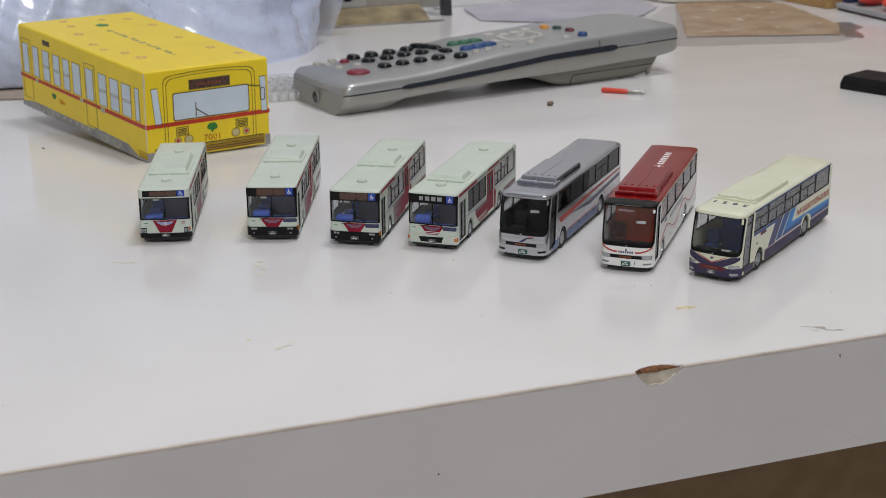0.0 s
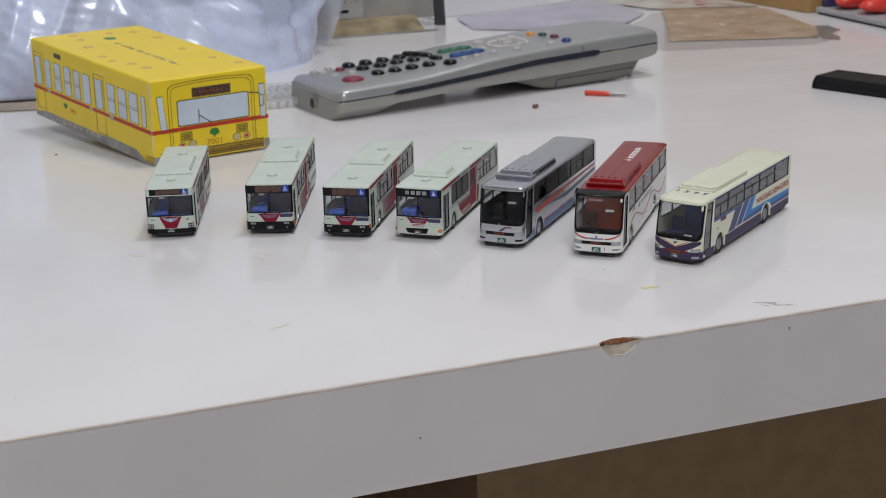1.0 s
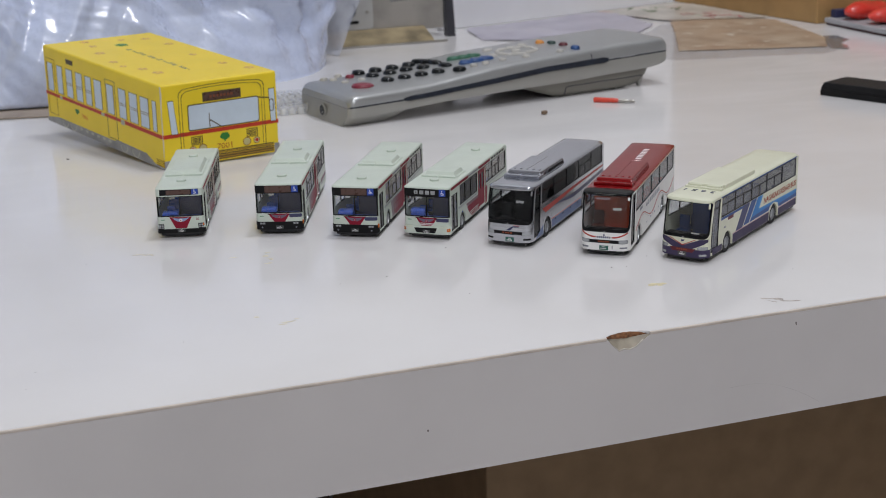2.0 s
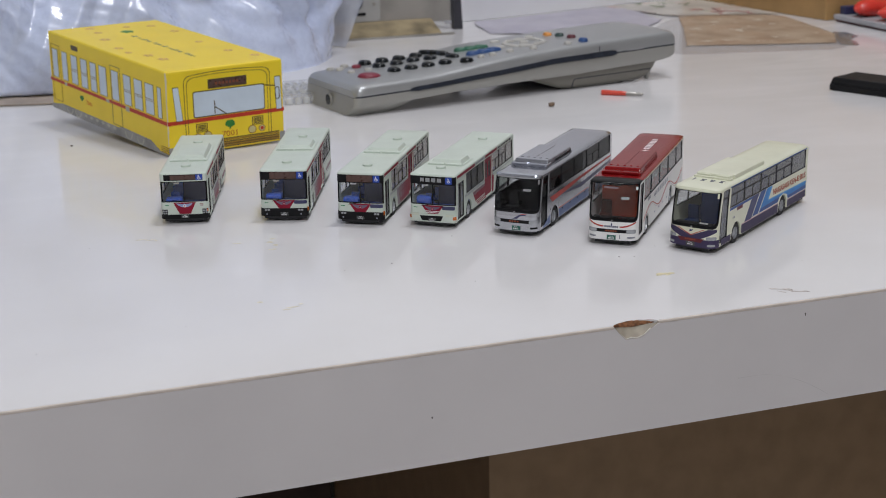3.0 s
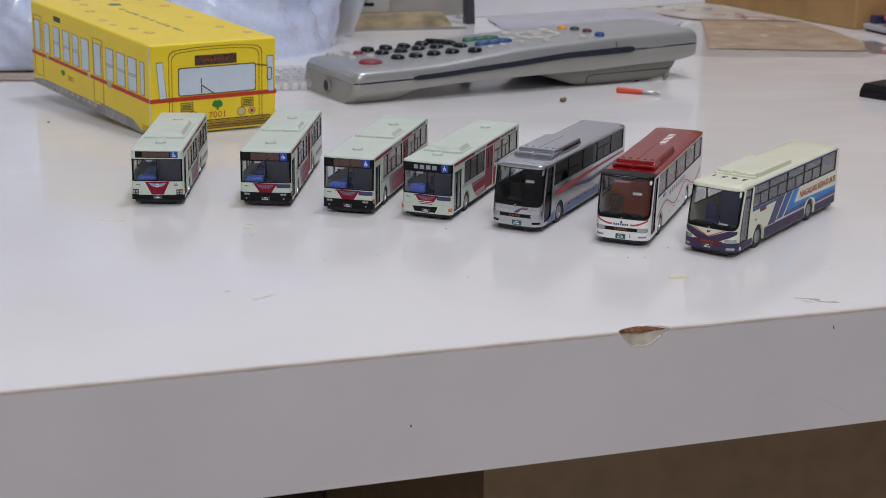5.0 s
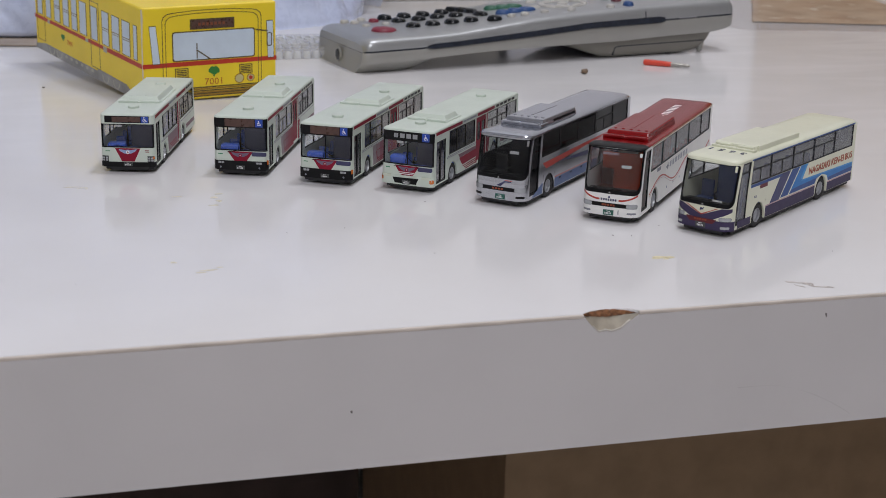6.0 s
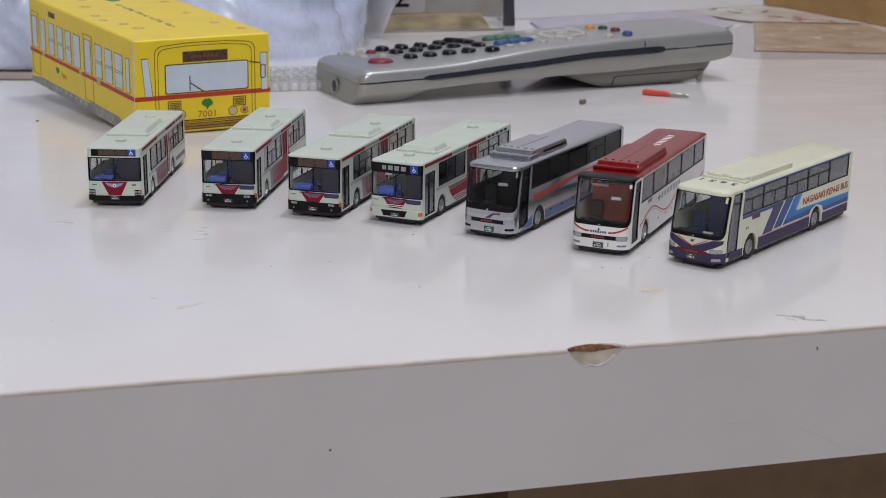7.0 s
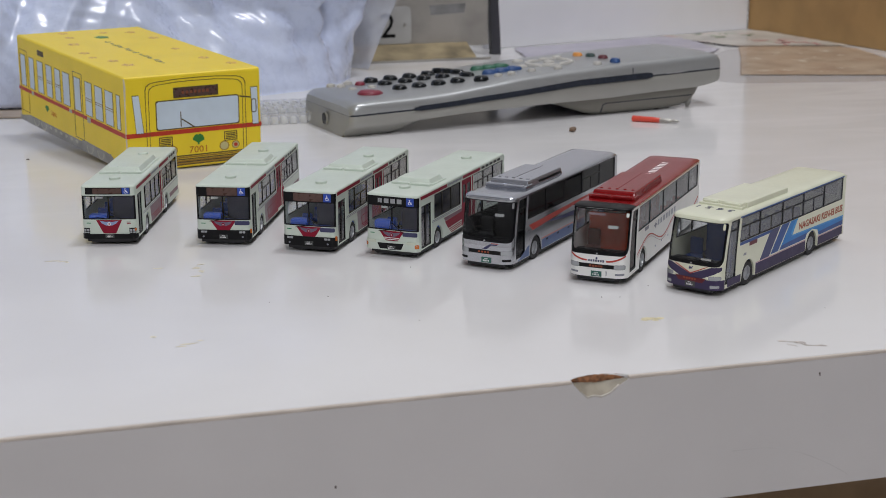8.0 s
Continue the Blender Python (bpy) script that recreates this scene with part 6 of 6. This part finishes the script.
LILAC = M("lilac_film", (0.42, 0.40, 0.47), 0.35, var=0.12, scale=25, coat=0.3, tint=(0.33, 0.31, 0.40))
sheet("lilac_wrapper", "crumpled pale lilac plastic wrapper lying flat", "wrapper", [(172, 552), (250, 500), (305, 560), (312, 645), (185, 612), (178, 600)], LILAC, 0.1, 1.3, 3.0, 1.5)


def patterned(name, base, spots, scale, rough=0.45):
    """Print with scattered blotches of colour."""
    m = M(name, base, rough, var=0.12, scale=30, coat=0.25)
    nt = m.node_tree
    b = nt.nodes["Principled BSDF"]
    src = b.inputs["Base Color"].links[0].from_socket
    tc = nt.nodes.new("ShaderNodeTexCoord")
    for k, (col, lo, hi) in enumerate(spots):
        n = nt.nodes.new("ShaderNodeTexNoise")
        n.inputs["Scale"].default_value, n.inputs["Detail"].default_value = scale * (1 + 0.4 * k), 3
        mp = nt.nodes.new("ShaderNodeMapping")
        mp.inputs["Location"].default_value = (k * 3.1, k * 1.7, 0)
        nt.links.new(tc.outputs["Object"], mp.inputs["Vector"])
        nt.links.new(mp.outputs[0], n.inputs["Vector"])
        r = nt.nodes.new("ShaderNodeMapRange")
        r.inputs[1].default_value, r.inputs[2].default_value = lo, hi
        mx = nt.nodes.new("ShaderNodeMix")
        mx.data_type = "RGBA"
        mx.inputs[7].default_value = (*col, 1)
        nt.links.new(n.outputs["Fac"], r.inputs[0])
        nt.links.new(r.outputs[0], mx.inputs[0])
        nt.links.new(src, mx.inputs[6])
        src = mx.outputs[2]
    nt.links.new(src, b.inputs["Base Color"])
    return m


MAT_B = patterned("tan_print_film", (0.40, 0.29, 0.205), [((0.50, 0.40, 0.30), 0.42, 0.68), ((0.34, 0.22, 0.15), 0.55, 0.75), ((0.66, 0.62, 0.52), 0.62, 0.68)], 42)
MAT_F = patterned("flower_print_paper", (0.55, 0.52, 0.47), [((0.56, 0.40, 0.36), 0.56, 0.70), ((0.42, 0.46, 0.36), 0.60, 0.74)], 38)
MAT_GREEN = M("dull_green_print", (0.20, 0.27, 0.15), 0.5, var=0.2, scale=300)
MAT_PINK = M("faded_red_print", (0.46, 0.17, 0.16), 0.5, var=0.2, scale=300)
FILM = milky("clear_grey_film", (0.50, 0.485, 0.50), 0.8)
sheet("place_mat", "tan printed plastic mat lying on the table", "mat", [(263, 446), (352, 417), (374, 452), (392, 540), (372, 572), (330, 584), (300, 520)], MAT_B, 0.32, 0.15, 8.0, 1.5)
sleeve = thing("film_sleeve", "clear film sleeve lying under the tan mat", "film", pose(0, 0, 0))
FILM_DARK = milky("grey_folded_film", (0.33, 0.32, 0.32), 0.35)
for name, outline, m, z in (("film_sheet", [(228, 446), (246, 418), (336, 397), (352, 404), (367, 424), (374, 452), (352, 560), (312, 562), (300, 548), (254, 496)], FILM, 0.03),
                            ("folded_tip", [(352, 412), (358, 402), (366, 416), (369, 427), (381, 436), (385, 455), (375, 458)], FILM_DARK, 0.25)):
    piece = sheet(name, "", "", outline, m, z, 0.05, 4.0, 1.5, 0.12)
    piece.parent = sleeve
paper = thing("flower_print", "off-white paper with green and red flower print", "paper", pose(0, 0, 0))
leaf_ = sheet("paper_sheet", "", "", [(299, 646), (318, 580), (324, 572), (350, 566), (378, 556), (394, 552), (391, 580), (384, 650), (372, 662), (330, 650)], MAT_F, 0.9, 0.12, 12.0, 1.5, 0.06)
leaf_.parent = paper


def blotch(spots, seed):
    """Loose printed petals: uneven flat flakes."""
    bms = []
    random.seed(seed)
    for x, y, r in spots:
        for k in range(7):
            cx, cy, q = x + random.uniform(-1, 1) * r, y + random.uniform(-1.3, 1.3) * r, r * random.uniform(0.22, 0.5)
            bms.append(slab([(cx + q * random.uniform(0.7, 1.2) * math.cos(a), cy + q * random.uniform(0.7, 1.3) * math.sin(a)) for a in [2 * math.pi * n / 9 for n in range(9)]],
                            lambda u, v, d: Vector((u, v, 1.16 - d)), 0.0, 0.1))
    return merge(*bms)


part("printed_leaf", blotch([(338, 627, 5), (361, 628, 4.5), (328, 643, 4), (346, 640, 3)], 3), MAT_GREEN, paper, "dull green printed leaves")
part("printed_petal", blotch([(351, 595, 4.5), (360, 575, 6), (371, 578, 5), (379, 566, 4), (366, 590, 4)], 5), MAT_PINK, paper, "faded red printed petals")
# dark strip added to draw the shade below the curled paper edge
obj_dark = thing("paper_gap_shade", "thin dark strip put in for the shaded gap under the flower print", "card", pose(0.300, 0.622, 0, 0, 0, -62))
part("card_or_gap_sheet", box(0, 34, 0.5, 7.5, 0.1, 0.9, 0.2), DARK_GAP, obj_dark)

# ---- tray of red toys beside the cardboard box ----
GREYTRAY = M("grey_tray_plastic", (0.38, 0.38, 0.40), 0.4, var=0.05)
REDTOY = M("bright_red_plastic", (0.70, 0.045, 0.03), 0.35, var=0.06, coat=0.3)
rt = thing("parts_tray", "low grey tray with a dark red rim", "tray", pose(0.4095, 0.400, 0, 0, 0, 0))
part("tray_base", box(-1.5, 120, 0, 104, 1.6, 5.0, 0.8), GREYTRAY, rt)
part("tray_rim", box(0, 121, 1, 103, 0, 1.8, 0.5), M("dark_red_rim", (0.06, 0.012, 0.014), 0.5), rt, "dark red rim")
part("tray_divider", box(3, 60, 97, 103.4, 4.8, 10.5, 0.8), SEATNAVY, rt)
for k, (x, y, a) in enumerate(((432, 489.5, 24), (433.5, 460, 10), (462, 484, 35))):
    g = bmesh.new()
    bmesh.ops.create_uvsphere(g, u_segments=20, v_segments=12, radius=1)
    g.transform(Matrix.Translation((x, y, 10.5)) @ Matrix.Rotation(radians(a), 4, "Z") @ Matrix.Diagonal((24, 9.5, 6.2, 1)))
    for v in g.verts:
        v.co += Vector((noise.noise(v.co * 0.08), noise.noise(v.co * 0.08 + Vector((4, 4, 4))), noise.noise(v.co * 0.1))) * 1.6
    t = tagged(obj("red_toy", g, REDTOY, smooth=True), "bright red rounded plastic toy on the tray", "toy", "red toys")

# ---- small loose things ----
CASE = M("matt_black_plastic", (0.008, 0.008, 0.009), 0.55, var=0.1, spec=0.25)


def black_case():
    e = thing("black_case", "small black plastic case lying on the table", "case", pose(0.2578, 0.283, 0, 0, 0, -66))
    part("case_body", box(0, 64, 0, 24, 0.1, 3.4, 0.5, 2), CASE, e)
    part("case_lid", frustum(0, 64, 0, 24, 3.4, 6.9, 1.2, None, 0.5), CASE, e)


black_case()


def marker():
    e = thing("precision_bit", "tiny red-handled tool with a grey tip", "tool", pose(0.1454, 0.3198, 0.0013, 0, 0, -38))
    part("handle", moved(lathe([(1.0, 0), (1.45, 0.5), (1.35, 5), (1.25, 10), (1.1, 12.8), (0.9, 13.2)], 14, "x")), M("orange_red_plastic", (0.66, 0.06, 0.03), 0.35, coat=0.3), e, "orange-red handle", True)
    part("tip", moved(lathe([(1.0, 13.1), (0.95, 17.6), (0.6, 18.4), (0.85, 19.4), (0.8, 21.0), (0.4, 21.8)], 12, "x")), STEEL, e, "grey metal tip", True)


marker()


def crumb(x, y, r, h, m, name, label, cat, seed, group=""):
    random.seed(seed)
    bm = bmesh.new()
    bmesh.ops.create_icosphere(bm, subdivisions=2, radius=1)
    for v in bm.verts:
        k = 1 + noise.noise(v.co * 1.7 + Vector((seed, seed * 2, 0))) * 0.45
        v.co = Vector((v.co.x * r * k, v.co.y * r * k * random.uniform(0.9, 1.0), max(0.0, (v.co.z * 0.5 + 0.5)) * h * k)) + Vector((x, y, 0.0))
    return tagged(obj(name, bm, m, smooth=True), label, cat, group)


PEBBLE = M("brown_crumb", (0.19, 0.125, 0.08), 0.6, var=0.3, scale=900, bump=0.4, bscale=3000)
GRIT = M("dark_grit", (0.12, 0.105, 0.10), 0.7, var=0.2, scale=900)
STAIN_Y = M("yellow_stain", (0.68, 0.61, 0.40), 0.5, var=0.12, scale=500)
STAIN_T = M("tan_stain", (0.63, 0.585, 0.46), 0.5, var=0.10, scale=500)
STAIN_G = M("grey_scuff", (0.44, 0.395, 0.365), 0.6, var=0.2, scale=900)
crumb(109.6, 301.5, 1.7, 2.2, PEBBLE, "crumb", "small brown crumb on the table", "crumb", 3)
for k, (x, y, r) in enumerate(((-122.8, 304.6, 1.5), (-131.1, 135.4, 0.35), (-40.7, 80.4, 0.5), (-22.1, 53.0, 0.45), (-154.2, 37.7, 0.35), (-157.4, 25.9, 0.3), (29.8, 59.4, 0.55), (34.6, 58.0, 0.45),
                               (-56.8, 79.0, 0.4), (-12.4, 102.9, 0.55), (-112.5, 45.5, 0.3), (60, 90, 0.3), (46, 66, 0.45), (82, 34, 0.35))):
    crumb(x, y, r * 0.42, r * 0.32, GRIT, "grit", "tiny dark speck of grit on the table", "grit", 20 + k, "specks of grit")


def stain(cells, m, label, seed, z=0.045):
    """A dried stain: a few thin uneven flakes in one film."""
    random.seed(seed)
    bms = []
    for x, y, rx, ry in cells:
        n = 18
        poly = []
        for k in range(n):
            a = 2 * math.pi * k / n
            f = 1 + 0.55 * noise.noise(Vector((math.cos(a) * 1.4 + seed, math.sin(a) * 1.4, x)))
            poly.append((x + rx * f * math.cos(a), y + ry * f * math.sin(a)))
        bms.append(slab(poly, lambda u, v, d: Vector((u, v, z - d)), 0.0, z - 0.004))
    return tagged(obj("stain", merge(*bms), m), label, "stain")


stain([(34.2, 38.0, 2.1, 1.2), (37.2, 37.6, 1.2, 0.8), (35.6, 36.6, 0.8, 0.5)], STAIN_Y, "dried yellow stain on the white table", 2)
stain([(-88.4, 58.3, 0.9, 0.7), (-80.5, 50.4, 2.2, 0.4), (-82.5, 48.9, 1.2, 0.4), (-77.5, 52.2, 0.8, 0.35)], STAIN_T, "faint tan smear on the white table", 3)
stain([(-72.2, 119.6, 1.2, 1.0), (-71.2, 115.6, 0.9, 1.1), (-73.0, 111.0, 1.4, 0.5), (-70.6, 123.4, 1.1, 0.5), (-83.0, 122.4, 1.6, 0.4)], STAIN_T, "tan drip stain on the white table", 4)
stain([(-113.2, 139.6, 1.8, 0.35), (-110.2, 138.0, 1.6, 0.4), (-108.5, 136.6, 0.5, 0.5)], STAIN_T, "faint curved scuff on the white table", 5)


def scuff(lines, m, label):
    """A joined squiggle of thin uneven strokes."""
    bms = []
    for k, line in enumerate(lines):
        n = len(line)
        up = [(x, y + 0.40 + 0.18 * math.sin(2.3 * i + k)) for i, (x, y) in enumerate(line)]
        low = [(x, y - 0.40 - 0.18 * math.cos(1.7 * i + k)) for i, (x, y) in enumerate(line)]
        bms.append(slab(up + low[::-1], lambda u, v, d, k=k: Vector((u, v, 0.045 + 0.008 * k - d)), 0.0, 0.04))
    return tagged(obj("stain", merge(*bms), m), label, "stain")


scuff([[(57.4, 13.0), (58.8, 12.3), (60.0, 11.5), (61.6, 11.0), (63.1, 10.4)], [(61.9, 8.6), (63.0, 7.9), (64.4, 7.3), (65.6, 7.1), (67.0, 6.7)],
       [(58.4, 10.1), (59.0, 9.2), (59.9, 8.5)], [(60.6, 10.6), (61.4, 10.1), (61.9, 9.4), (62.6, 8.8)], [(62.2, 8.6), (62.6, 9.2), (63.2, 10.2)]], STAIN_G, "grey scuff mark near the table edge")
for x, z, r in ((-54.3, -18.9, 0.26), (61.6, -4.2, 0.24), (61.7, -4.7, 0.18)):
    tagged(obj("edge_speck", slab([(x + r * math.cos(a), z + 1.3 * r * math.sin(a)) for a in [k * math.pi / 4 for k in range(8)]], lambda u, v, d: Vector((u, -d, v)), -0.1, 0.08), GRIT),
           "tiny dark nick in the table edge band", "nick", "nicks in the edge")

SCRATCH = M("faint_scratch", (0.63, 0.613, 0.617), 0.6)
arc = [(40 + 31 * k / 24, -21.3 - 9.6 * max(0.0, (k / 24 - 0.2) / 0.8) ** 1.8) for k in range(25)]
tagged(obj("edge_scratch", slab(arc + [(x, z - 0.2) for x, z in arc[::-1]], lambda u, v, d: Vector((u, -d, v)), -0.01, 0.02), SCRATCH), "faint curved scratch on the edge band", "scratch")
